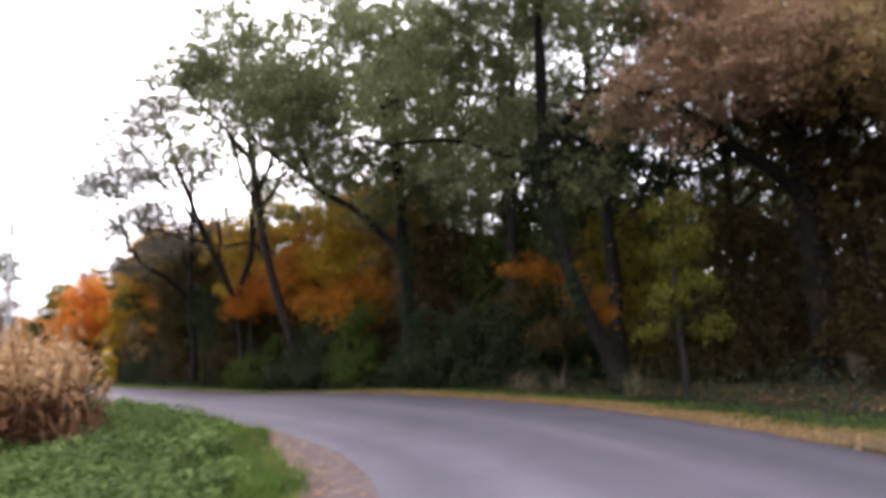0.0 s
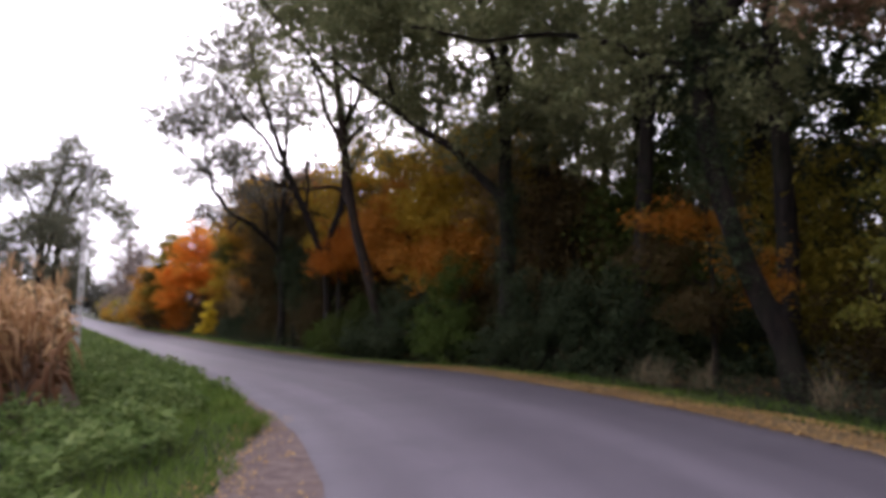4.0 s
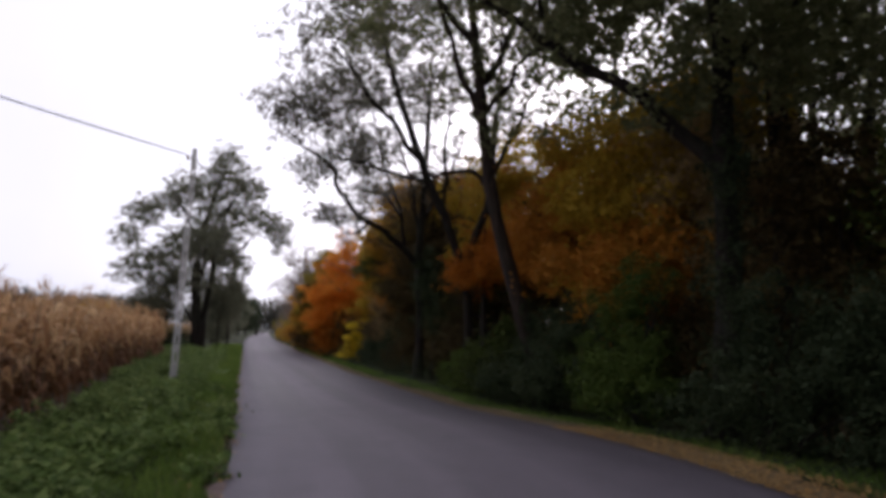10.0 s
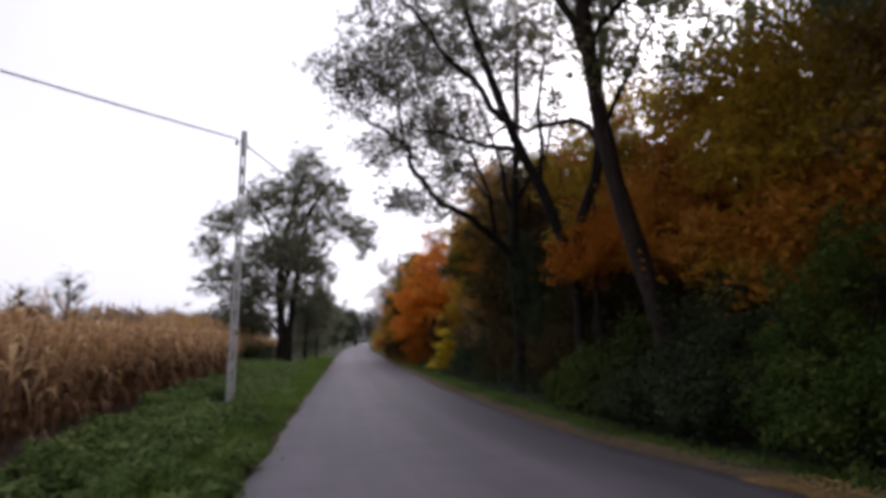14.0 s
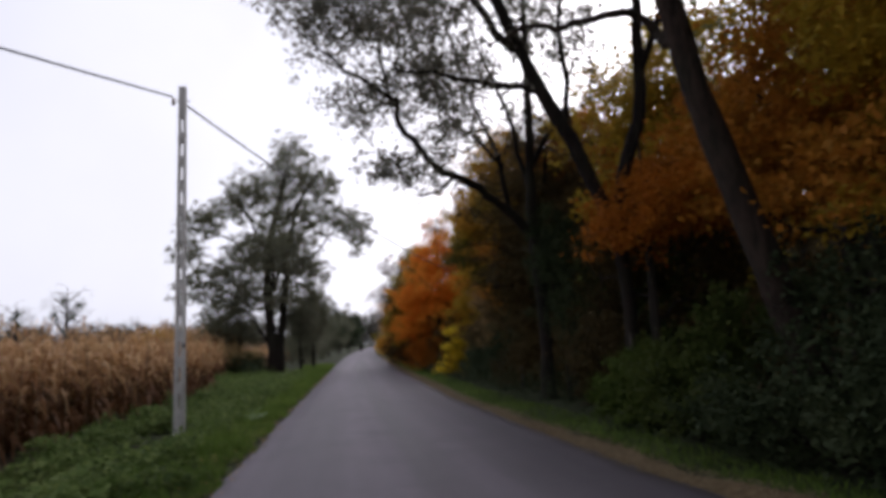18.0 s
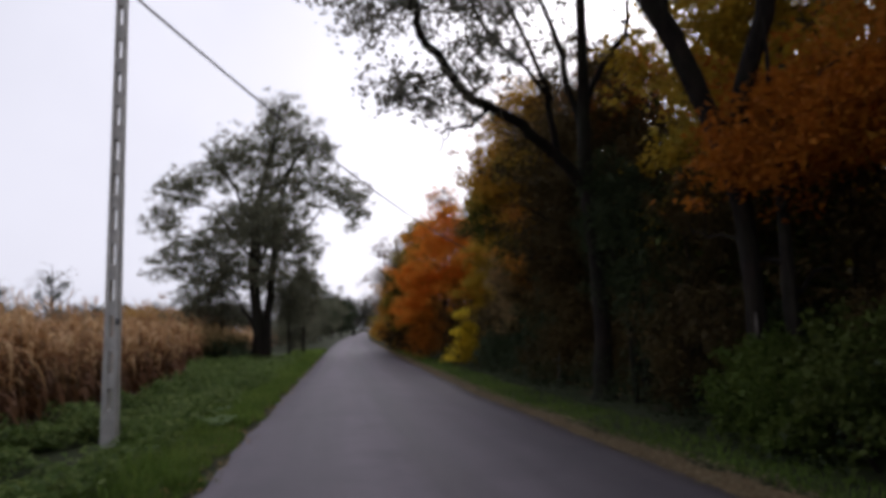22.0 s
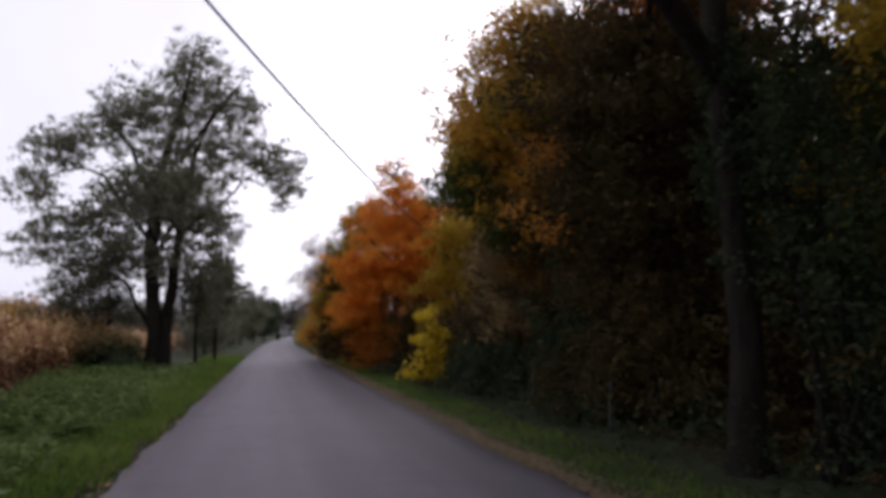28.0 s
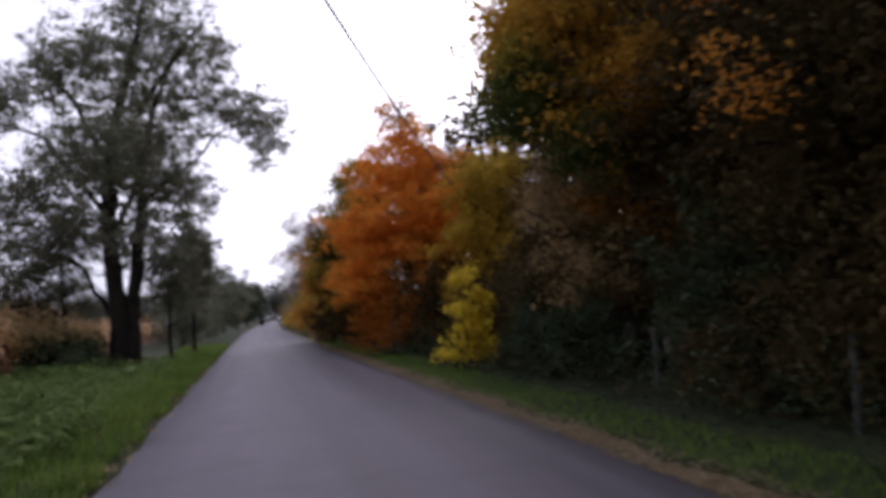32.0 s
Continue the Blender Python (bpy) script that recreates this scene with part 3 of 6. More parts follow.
def wood_tree(name, label, height, radius, reach, leaf, clumps, per, size, seed, lean=0.0, low=0.3):
    """A plain tree of the wood, built at the origin's ground for copying."""
    rng = np.random.default_rng(seed)
    trunk = [(0, 0, 0, radius), (lean * 0.2, 0.05, height * 0.3, radius * 0.8), (lean * 0.6, -0.1, height * 0.65, radius * 0.5), (lean, 0, height * 0.95, radius * 0.12)]
    blobs = [(lean * 0.8, 0, height * 0.78, reach * 0.8, reach * 0.8, height * 0.22)]
    for i in range(6):
        a = i * 1.05 + rng.uniform(-0.3, 0.3)
        z = height * rng.uniform(low + 0.12, 0.75)
        blobs.append((math.cos(a) * reach * 0.55 + lean * z / height, math.sin(a) * reach * 0.55, z, reach * 0.5, reach * 0.5, height * 0.13))
    return make_tree(name, label, (30, 20), trunk, auto_limbs(rng, height, radius, reach, 6, low + 0.05), blobs, leaf, clumps, per, size, 0.24, seed, sides=6, twig=0.02, every=4)


def make_shrub(name, label, base, blobs, leaf, clumps, per, size, spread, seed, stems=7, bark=None, hollow=0.5, group="", level=0.75):
    """A shrub of many stems; blobs as for a tree, from its base."""
    rng = np.random.default_rng(seed)
    x, y = base
    root = thing(name, (x, y, float(ground_z(x, y)) - 0.02), label, "shrub", group)
    centres = sample_crown(rng, blobs, clumps, hollow)
    top = max(b[2] + b[5] for b in blobs)
    b = np.asarray(blobs, float)
    skeleton = []
    for i in range(stems):
        t = Tubes()
        k = b[i % len(b)]
        e = k[:3] + unit_rows(rng, 1)[0] * k[3:6] * 0.55
        s = np.array([rng.normal(0, 0.12) + k[0] * 0.35, rng.normal(0, 0.12) + k[1] * 0.35, 0])
        r = 0.012 + 0.006 * top
        l = smooth_line([(*s, r), (*(s + (e - s) * 0.4 + [0, 0, 0.1]), r * 0.8), (*e, r * 0.35)], 4)
        t.add(l, 5)
        part("stem", t.mesh("stem", bark or BARK_DARK), root)
        skeleton.append(l[2:])
    t = Tubes()
    grow_twigs(t, rng, np.vstack(skeleton), centres[::3], 0.012)
    tagged(part("branchwork", t.mesh("branchwork", bark or BARK_DARK), root), kind="stuff")
    part("foliage", leaf_mesh("foliage", sprays(rng, centres, per, spread) if size < 0.06 else leaves_round(rng, centres, per, spread, level), size, LEAF[leaf], rng, droop=0.2, small=size < 0.06 or size > 0.08), root)
    return root


# ---- the great alder beside the field ----
make_tree("alder_tree", "tall dark alder with two stems and a thinning crown", (3.6, 60.3),
          [(-0.1, 0, 0, 0.40), (-0.1, 0, 1.2, 0.31), (-0.25, 0, 3.0, 0.28), (-0.4, 0.1, 5.5, 0.25), (-0.1, 0, 8.5, 0.18), (0.6, 0, 11.4, 0.10), (1.0, 0, 14.0, 0.03)],
          [[(0.35, 0, 0, 0.30), (0.40, 0.2, 2.0, 0.24), (0.55, 0.3, 5.0, 0.19), (0.9, 0.2, 8.0, 0.13), (1.9, 0, 11.2, 0.04)],
           [(-0.2, 0, 1.5, 0.10), (-0.8, 0.2, 2.6, 0.07), (-1.8, 0.2, 3.9, 0.045), (-4.3, 0.1, 4.6, 0.02)],
           [(0.6, 0.3, 5.6, 0.08), (2.4, 0, 7.2, 0.05), (4.0, 0.1, 8.6, 0.03), (5.4, 0, 8.4, 0.02)],
           [(-0.4, 0, 5.2, 0.10), (-1.8, -0.4, 7.2, 0.07), (-3.0, -0.4, 8.2, 0.045), (-5.0, -0.3, 7.6, 0.02)],
           [(-0.3, 0, 7.0, 0.12), (-1.6, 0.8, 9.4, 0.08), (-2.8, 1.0, 11.2, 0.03)],
           [(0.6, 0, 8.8, 0.11), (2.0, -0.5, 10.8, 0.07), (3.0, -0.6, 12.2, 0.03)],
           [(-0.2, 0, 4.2, 0.12), (0.2, -2.0, 5.8, 0.08), (0.3, -3.8, 6.4, 0.03)],
           [(0.0, 0, 5.0, 0.12), (0.2, 2.2, 6.6, 0.08), (0.2, 4.0, 7.6, 0.03)]],
          [(x, y, z, 1.12 * a, 1.12 * b, 1.25 * c) for x, y, z, a, b, c in [(1.0, 0, 13.4, 1.0, 1.0, 0.9), (1.3, 0, 12.2, 1.7, 1.7, 1.0), (0.2, 0, 10.9, 2.3, 2.2, 1.2), (2.9, 0, 11.2, 1.1, 1.4, 0.9), (-1.6, 0.3, 11.0, 1.3, 1.4, 0.9),
           (-2.9, 0.4, 9.8, 1.6, 1.6, 0.9), (-4.2, -0.2, 8.9, 1.3, 1.4, 0.7), (-4.9, -0.3, 7.3, 1.0, 1.2, 0.8), (0.8, 0, 8.6, 2.2, 2.6, 1.4),
           (3.1, 0, 9.4, 1.5, 1.4, 0.9), (4.6, 0, 8.8, 1.1, 1.2, 0.9), (5.1, 0, 7.6, 0.7, 0.9, 0.9), (-1.6, 0, 6.9, 1.9, 2.3, 1.1),
           (-3.6, 0.1, 5.9, 1.6, 1.8, 0.8), (-4.7, 0.1, 5.0, 1.1, 1.2, 0.7), (2.0, 0.2, 5.9, 1.3, 1.8, 1.0), (0, -3, 6.8, 1.6, 1.2, 1.3),
           (0.2, 3.2, 7.6, 1.7, 1.2, 1.6), (-2.8, 0, 4.1, 1.5, 1.6, 0.8), (2.3, 0.3, 4.0, 0.9, 1.3, 0.8), (-3.2, 0, 2.9, 1.5, 1.4, 0.8), (-1.5, 0.2, 4.9, 1.2, 1.6, 0.9), (1.0, 0.4, 6.8, 1.4, 1.8, 0.9), (0.2, 2.2, 4.2, 1.6, 1.2, 1.2), (0.4, -1.6, 4.6, 1.3, 1.0, 0.8)]],
          "alder", 3700, 24, 0.080, 0.150, 11, BARK_DARK, 12, 0.020, 0.25, 0.6, droop=0.7)

# ---- trees along the road's outer side ----
# the leaning locust
make_tree("leaning_locust", "tall locust with a bare leaning trunk and thin crown", (13.93, 25.65),
          [(0, 0, 0, 0.27), (-0.16, 0, 0.8, 0.21), (-0.68, 0, 2.4, 0.195), (-1.5, 0.05, 5.2, 0.165), (-2.05, 0.1, 8.8, 0.125), (-2.3, 0.3, 11.5, 0.09), (-2.4, 0.5, 15.8, 0.03)],
          [[(-1.5, 0.05, 5.2, 0.09), (-1.5, 0.6, 5.5, 0.075), (-2.0, 0.85, 5.85, 0.06), (-2.75, 0.9, 5.8, 0.045), (-3.8, 1.0, 5.5, 0.015)],
           [(-1.7, 0.1, 6.8, 0.10), (-2.6, 0.2, 8.6, 0.07), (-3.4, -0.2, 10.6, 0.03)],
           [(-1.9, 0.1, 8.0, 0.11), (-0.8, 0.6, 10.0, 0.08), (0.4, 1.0, 12.0, 0.03)],
           [(-2.1, 0.1, 9.0, 0.10), (-3.4, 0.6, 10.6, 0.07), (-4.8, 0.6, 12.0, 0.03)],
           [(-1.8, 0.1, 7.2, 0.07), (-1.1, -0.4, 8.4, 0.05), (-0.2, -0.8, 9.4, 0.02)]],
          None, None, 0, 0, 0, 0.15, 21, BARK_RED, 12, 0.020, 0.1,
          crowns=[([(-2.4, 0.4, 14.4, 2.7, 2.5, 1.8), (-4.4, 0.4, 12.4, 2.1, 1.8, 1.3), (0.2, 0.8, 13.0, 2.4, 2.1, 1.5), (-1.6, 0.4, 11.6, 2.0, 1.8, 1.0), (-3.2, 1.6, 13.0, 1.9, 1.8, 1.5), (-1.0, -0.4, 12.4, 1.9, 1.8, 1.3), (1.4, 0.0, 11.6, 1.8, 1.8, 1.2)], "locust", 1350, 22, 0.088),
                  ([(-3.6, 0.0, 10.4, 2.0, 1.8, 0.8), (-0.3, -0.6, 9.8, 1.9, 1.5, 0.8), (-1.4, 1.2, 8.4, 1.7, 1.4, 0.5), (-4.8, 0.6, 9.2, 1.4, 1.2, 0.7), (-0.6, 0.6, 7.2, 1.2, 1.2, 0.5), (0.6, 1.0, 9.6, 1.8, 1.8, 1.0), (-2.6, 2.0, 10.2, 1.8, 1.6, 0.9), (1.6, 1.4, 8.2, 1.6, 1.6, 1.1), (1.0, 1.6, 10.6, 1.6, 1.6, 1.0), (-0.4, 0.6, 8.8, 1.5, 1.5, 0.8)], "locust", 780, 18, 0.074),
                  ([(-1.75, 0.1, 6.9, 0.35, 0.35, 0.9), (-2.0, 0.1, 8.6, 0.4, 0.4, 0.8)], "locust", 44, 30, 0.055)])
# the tree with two upright limbs
make_tree("forked_locust", "dark locust forking into two upright limbs", (13.65, 31.0),
          [(0, 0, 0, 0.18), (-0.03, 0, 1.4, 0.14), (-0.15, 0, 3.0, 0.135), (-0.45, 0, 4.0, 0.14), (-1.05, 0, 5.5, 0.15), (-1.65, 0.1, 6.65, 0.14), (-2.1, 0.2, 7.8, 0.12), (-3.0, 0.6, 10.5, 0.09), (-3.6, 1.0, 13.2, 0.03)],
          [[(-0.15, 0, 3.2, 0.145), (0.0, 0.05, 4.4, 0.14), (0.35, 0.1, 5.9, 0.14), (0.6, 0.1, 7.3, 0.125), (0.75, 0.2, 9.6, 0.09), (0.9, 0.5, 12.5, 0.03)],
           [(-1.6, 0.1, 6.5, 0.09), (-2.8, 0.4, 6.9, 0.06), (-4.4, 0.8, 7.2, 0.02)],
           [(-2.0, 0.2, 7.4, 0.10), (-3.2, 0.2, 8.8, 0.07), (-5.0, 0.0, 10.6, 0.03)],
           [(-1.0, 0.0, 5.4, 0.07), (-1.0, 0.2, 7.4, 0.055), (-0.9, 0.3, 10.0, 0.02)],
           [(0.6, 0.1, 7.0, 0.09), (1.4, -0.2, 9.0, 0.06), (2.0, -0.6, 10.5, 0.03)]],
          None, None, 0, 0, 0, 0.14, 22, BARK_DARK, 10, 0.025, 0.2,
          crowns=[([(-3.2, 0.8, 13.2, 2.2, 2.1, 1.9), (-4.8, 0.2, 11.4, 1.9, 1.7, 1.2), (0.8, 0.4, 12.6, 2.0, 1.9, 1.9), (-1.2, 0.4, 14.2, 2.0, 2.0, 1.4)], "locust_brown", 640, 20, 0.078),
                  ([(-3.8, 0.6, 7.8, 1.6, 1.4, 0.8), (-2.4, 0.4, 9.6, 1.7, 1.7, 1.0), (-4.4, 0.4, 9.4, 1.5, 1.4, 0.9), (0.8, 0.2, 9.4, 1.3, 1.3, 1.0), (-1.0, 0.3, 7.6, 1.2, 1.2, 0.8), (-3.0, 0.4, 6.4, 1.3, 1.2, 0.6), (-0.4, 0.2, 10.6, 1.5, 1.5, 1.0)], "locust_brown", 820, 14, 0.062)])
t = Tubes()
t.add([(13.55, 30.88, 1.3, 0.008), (13.55, 30.87, 1.36, 0.022), (13.54, 30.87, 1.5, 0.024), (13.54, 30.88, 1.62, 0.006)], 6)
torn = new("torn_bark", t.mesh("torn_bark", BARK_PALE))
torn.parent = bpy.data.objects["forked_locust"]
torn.matrix_parent_inverse = bpy.data.objects["forked_locust"].matrix_basis.inverted()
tagged(torn, "pale torn patch of bark")
# the tree whose limb reaches over the road
make_tree("overhanging_locust", "locust with a dark limb reaching over the road", (13.2, 35.8),
          [(0, 0, 0, 0.21), (-0.02, -0.02, 1.5, 0.165), (-0.12, -0.05, 3.4, 0.155), (-0.22, -0.1, 4.7, 0.15), (-0.15, 0.1, 6.6, 0.12), (-0.1, 0.2, 9.5, 0.10), (0, 0.4, 13.0, 0.03)],
          [[(-0.2, -0.1, 4.3, 0.135), (-1.2, -0.5, 5.05, 0.12), (-2.15, -0.9, 5.55, 0.105), (-3.1, -1.35, 6.1, 0.095), (-3.8, -1.65, 6.85, 0.075), (-3.95, -1.7, 7.35, 0.065), (-5.0, -2.2, 7.9, 0.04), (-6.1, -2.6, 8.7, 0.015)],
           [(-2.2, -0.9, 5.6, 0.05), (-2.75, -1.15, 5.35, 0.035), (-3.2, -1.35, 5.0, 0.02), (-3.45, -1.45, 4.65, 0.01)],
           [(-3.2, -1.4, 6.2, 0.03), (-3.9, -1.6, 5.7, 0.02), (-4.4, -1.75, 5.25, 0.008)],
           [(-3.9, -1.7, 7.2, 0.05), (-4.2, -1.5, 8.8, 0.035), (-4.6, -1.2, 10.4, 0.012)],
           [(-0.9, -0.4, 4.85, 0.08), (-1.1, -0.5, 6.2, 0.06), (-1.9, -0.8, 8.0, 0.04), (-2.6, -1.0, 10.2, 0.015)],
           [(-0.2, 0.1, 5.6, 0.08), (-0.7, 0.2, 7.6, 0.06), (-1.6, 0.4, 10.4, 0.02)],
           [(-0.2, 0.1, 6.0, 0.09), (0.9, 0.4, 7.8, 0.06), (1.6, 0.8, 9.6, 0.03)],
           [(-1.0, -0.5, 6.0, 0.05), (-2.2, -1.0, 7.0, 0.035), (-3.4, -1.4, 8.6, 0.012)]],
          None, None, 0, 0, 0, 0.13, 23, BARK_DARK, 10, 0.024, 0.2,
          crowns=[([(-5.2, -2.2, 8.9, 1.2, 1.1, 1.0), (-5.9, -2.4, 9.4, 1.1, 1.0, 0.9), (-4.6, -1.9, 7.2, 1.1, 1.0, 0.8), (-3.9, -1.7, 9.6, 1.5, 1.3, 1.2), (-3.4, -1.4, 7.8, 1.4, 1.2, 0.9), (-3.3, -1.4, 5.7, 1.1, 0.9, 0.5), (-2.2, -0.9, 8.4, 1.3, 1.2, 1.0),
           (-2.4, -1.0, 6.7, 1.2, 1.0, 0.6), (-4.2, -1.7, 5.7, 0.8, 0.7, 0.5)], "locust_brown", 1350, 14, 0.062),
                  ([(0.1, -0.1, 3.4, 0.45, 0.45, 0.8), (0.5, -0.2, 2.4, 0.5, 0.5, 0.7), (0.0, 0.0, 4.4, 0.4, 0.4, 0.5)], "deep", 70, 60, 0.05),
                  ([(-2.4, 0, 11.2, 2.0, 1.6, 1.5), (0.4, 0.5, 11.4, 1.8, 1.8, 1.6), (-4.2, -1.2, 11.6, 1.8, 1.5, 1.5), (-1.6, 0.2, 13.6, 2.1, 1.8, 1.6)], "locust_brown", 620, 20, 0.080)])
make_shrub("ivied_elder", "dark green elder climbing around the locust's trunk", (13.75, 35.1), [(-0.2, 0.2, 3.4, 0.8, 0.9, 1.1), (0.1, -0.5, 2.4, 0.8, 0.9, 0.9), (-0.3, 0.4, 4.3, 0.6, 0.7, 0.6), (0.4, -0.4, 1.3, 0.7, 0.9, 0.9)],
           "deep", 140, 130, 0.045, 0.22, 58)
# the big tree on the bend with its long rising branch
make_tree("big_locust", "big dark locust with ivied trunk and long rising branch", (14.6, 19.6),
          [(0, 0, 0, 0.32), (0, 0, 1.5, 0.23), (0.05, 0.05, 3.5, 0.205), (0.0, 0.1, 5.5, 0.19), (-0.1, 0.1, 8.5, 0.15), (0.0, 0.3, 12, 0.12), (0.2, 0.3, 15, 0.03)],
          [[(-0.05, 0.1, 4.6, 0.15), (-0.9, 0.75, 5.7, 0.13), (-2.1, 1.7, 6.9, 0.10), (-3.3, 2.7, 8.0, 0.08), (-4.4, 3.6, 9.4, 0.03)],
           [(0, 0.1, 6.4, 0.10), (1.3, -0.8, 8.2, 0.07), (2.8, -1.6, 9.8, 0.03)],
           [(-0.1, 0.1, 7.2, 0.13), (-1.6, -1.2, 9.0, 0.09), (-3.0, -2.4, 10.6, 0.03)],
           [(0, 0.1, 8.0, 0.12), (1.2, 1.4, 10.0, 0.09), (2.0, 2.6, 12.0, 0.03)],
           [(-2.4, 1.9, 7.2, 0.07), (-2.6, 2.6, 8.6, 0.05), (-2.6, 3.4, 10.2, 0.02)]],
          None, None, 0, 0, 0, 0.17, 24, BARK_DARK, 12, 0.020, 0.3, 
          crowns=[([(-3.0, 2.4, 9.2, 2.0, 1.8, 1.2), (-3.9, 3.2, 10.6, 2.0, 2.0, 1.5), (-2.4, -1.8, 10.6, 2.3, 2.2, 1.6), (0, 0.2, 13.0, 2.8, 2.8, 2.2), (2.2, -1.0, 9.6, 1.7, 1.7, 1.0), (1.6, 2.0, 11.6, 2.2, 2.2, 1.6),
                   (-1.6, 1.2, 7.6, 1.4, 1.4, 0.7), (0.4, -1.0, 7.6, 1.8, 1.7, 1.2), (-2.6, 0.4, 12.4, 2.0, 2.0, 1.6), (-2.4, 3.6, 11.4, 1.9, 1.9, 1.5), (-3.6, 1.2, 9.6, 1.7, 1.7, 1.1), (1.2, 1.4, 8.2, 1.9, 1.8, 0.9),
                   (-1.2, 1.0, 8.8, 1.5, 1.5, 1.1), (-2.0, 1.5, 7.4, 1.2, 1.3, 0.8), (-1.5, 1.2, 10.4, 1.7, 1.7, 1.2), (-0.7, 0.5, 6.2, 1.2, 1.2, 0.8), (1.1, -0.9, 6.4, 1.3, 1.3, 0.8), (2.2, -1.8, 6.0, 1.4, 1.4, 0.8), (0.5, -0.3, 10.2, 1.8, 1.8, 1.2)], "locust", 2300, 26, 0.088),
                  ([(0.0, -0.05, 2.4, 0.42, 0.42, 1.6), (0.05, 0.0, 4.6, 0.40, 0.40, 1.2)], "deep", 90, 50, 0.05)])
# the crooked tree at the start of the bend
CROOKED_CROWN = [(-4.0, 3.2, 7.6, 1.9, 1.9, 1.1), (-2.6, 0.2, 10.4, 2.3, 2.3, 1.7), (-1.0, 1.0, 12.6, 2.6, 2.6, 1.9), (0.8, -1.0, 9.4, 2.1, 2.1, 1.5), (-2.2, 2.2, 9.4, 2.2, 2.2, 1.5), (-1.4, 1.8, 7.0, 1.6, 1.6, 0.9), (-3.6, 2.0, 12.0, 2.0, 2.0, 1.6), (1.4, 1.6, 11.4, 2.0, 2.0, 1.5), (-2.6, 2.2, 5.8, 1.5, 1.5, 0.8), (-0.4, 0.4, 5.4, 1.3, 1.3, 0.8), (0.6, -0.4, 7.2, 1.6, 1.6, 1.0), (-3.0, 2.6, 9.0, 1.8, 1.8, 1.2)]
make_tree("crooked_tree", "crooked dark tree with a pale leaning foot on the bend", (14.6, 10.9),
          [(0, 0, 0, 0.28), (-0.18, 0.15, 0.9, 0.21), (-0.75, 0.6, 2.6, 0.19), (-1.1, 0.9, 4.5, 0.18), (-1.2, 1.0, 7.0, 0.15), (-1.1, 1.0, 10, 0.1), (-1.0, 1.0, 13.5, 0.03)],
          [[(-1.1, 0.9, 5.6, 0.09), (-2.4, 2.0, 6.4, 0.065), (-4.2, 3.4, 6.6, 0.035), (-5.4, 4.2, 6.8, 0.03)],
           [(-1.15, 1.0, 6.5, 0.14), (0.2, -0.4, 8.0, 0.1), (1.4, -1.6, 8.6, 0.04)],
           [(-1.15, 1.0, 7.5, 0.13), (-2.2, 0.0, 9.5, 0.08), (-3.2, -0.8, 11.2, 0.03)]],
          CROOKED_CROWN,
          None, 0, 0, 0, 0.17, 25, BARK_DARK, 10, 0.020, 0.3,
          crowns=[(CROOKED_CROWN, "locust", 1600, 26, 0.085), ([(-0.75, 0.6, 2.6, 0.35, 0.35, 0.8), (-1.05, 0.85, 4.2, 0.42, 0.42, 1.0), (-1.2, 0.95, 6.0, 0.5, 0.5, 1.0)], "deep", 100, 46, 0.05)])
# the withered oak over the start
make_tree("withered_oak", "spreading oak with withered pinkish-brown leaves above the verge", (18.5, 7.6),
          [(0, 0, 0, 0.42), (0.05, 0, 2, 0.36), (0, 0.1, 5, 0.3), (-0.4, 0.2, 8, 0.2), (-0.6, 0.2, 11, 0.05)],
          [[(0, 0.1, 4.6, 0.2), (-1.8, 0.9, 6.0, 0.15), (-3.6, 1.6, 7.0, 0.09), (-5.0, 2.2, 7.4, 0.03)],
           [(0, 0.1, 5.2, 0.18), (-1.4, -1.6, 6.6, 0.13), (-2.8, -3.0, 7.4, 0.05)],
           [(-0.1, 0.1, 6.0, 0.16), (1.6, 0.6, 7.6, 0.1), (3.2, 1.2, 8.6, 0.04)]],
          [(-3.6, 1.6, 7.4, 1.9, 1.7, 1.3), (-2.2, 0.0, 8.4, 2.4, 2.2, 1.6), (-2.4, -2.2, 7.4, 2.0, 2.0, 1.4), (-0.6, 0.2, 10.2, 2.4, 2.4, 1.8), (0.4, -1.4, 7.2, 2.0, 2.0, 1.3)],
          None, 0, 0, 0, 0.18, 26, BARK_DARK, 10, 0.02, 0.35,
          crowns=[([(-3.6, 1.6, 7.2, 1.9, 1.7, 1.2), (-2.2, 0.0, 8.4, 2.4, 2.2, 1.6), (-2.4, 1.4, 9.6, 2.0, 1.9, 1.4), (-3.0, -1.2, 7.4, 1.8, 1.8, 1.2)], "oak", 950, 36, 0.080),
                  ([(-2.2, -2.8, 7.2, 2.0, 2.0, 1.3), (-0.6, 0.2, 10.2, 2.4, 2.4, 1.8), (0.4, -1.6, 7.4, 2.2, 2.2, 1.5), (2.0, 0.8, 8.4, 2.2, 2.2, 1.6), (-1.0, -3.2, 9.0, 2.2, 2.2, 1.6), (-3.4, -4.0, 6.6, 1.8, 1.8, 1.1)], "withered", 1300, 36, 0.080),
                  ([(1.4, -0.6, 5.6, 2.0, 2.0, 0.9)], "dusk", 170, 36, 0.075)])
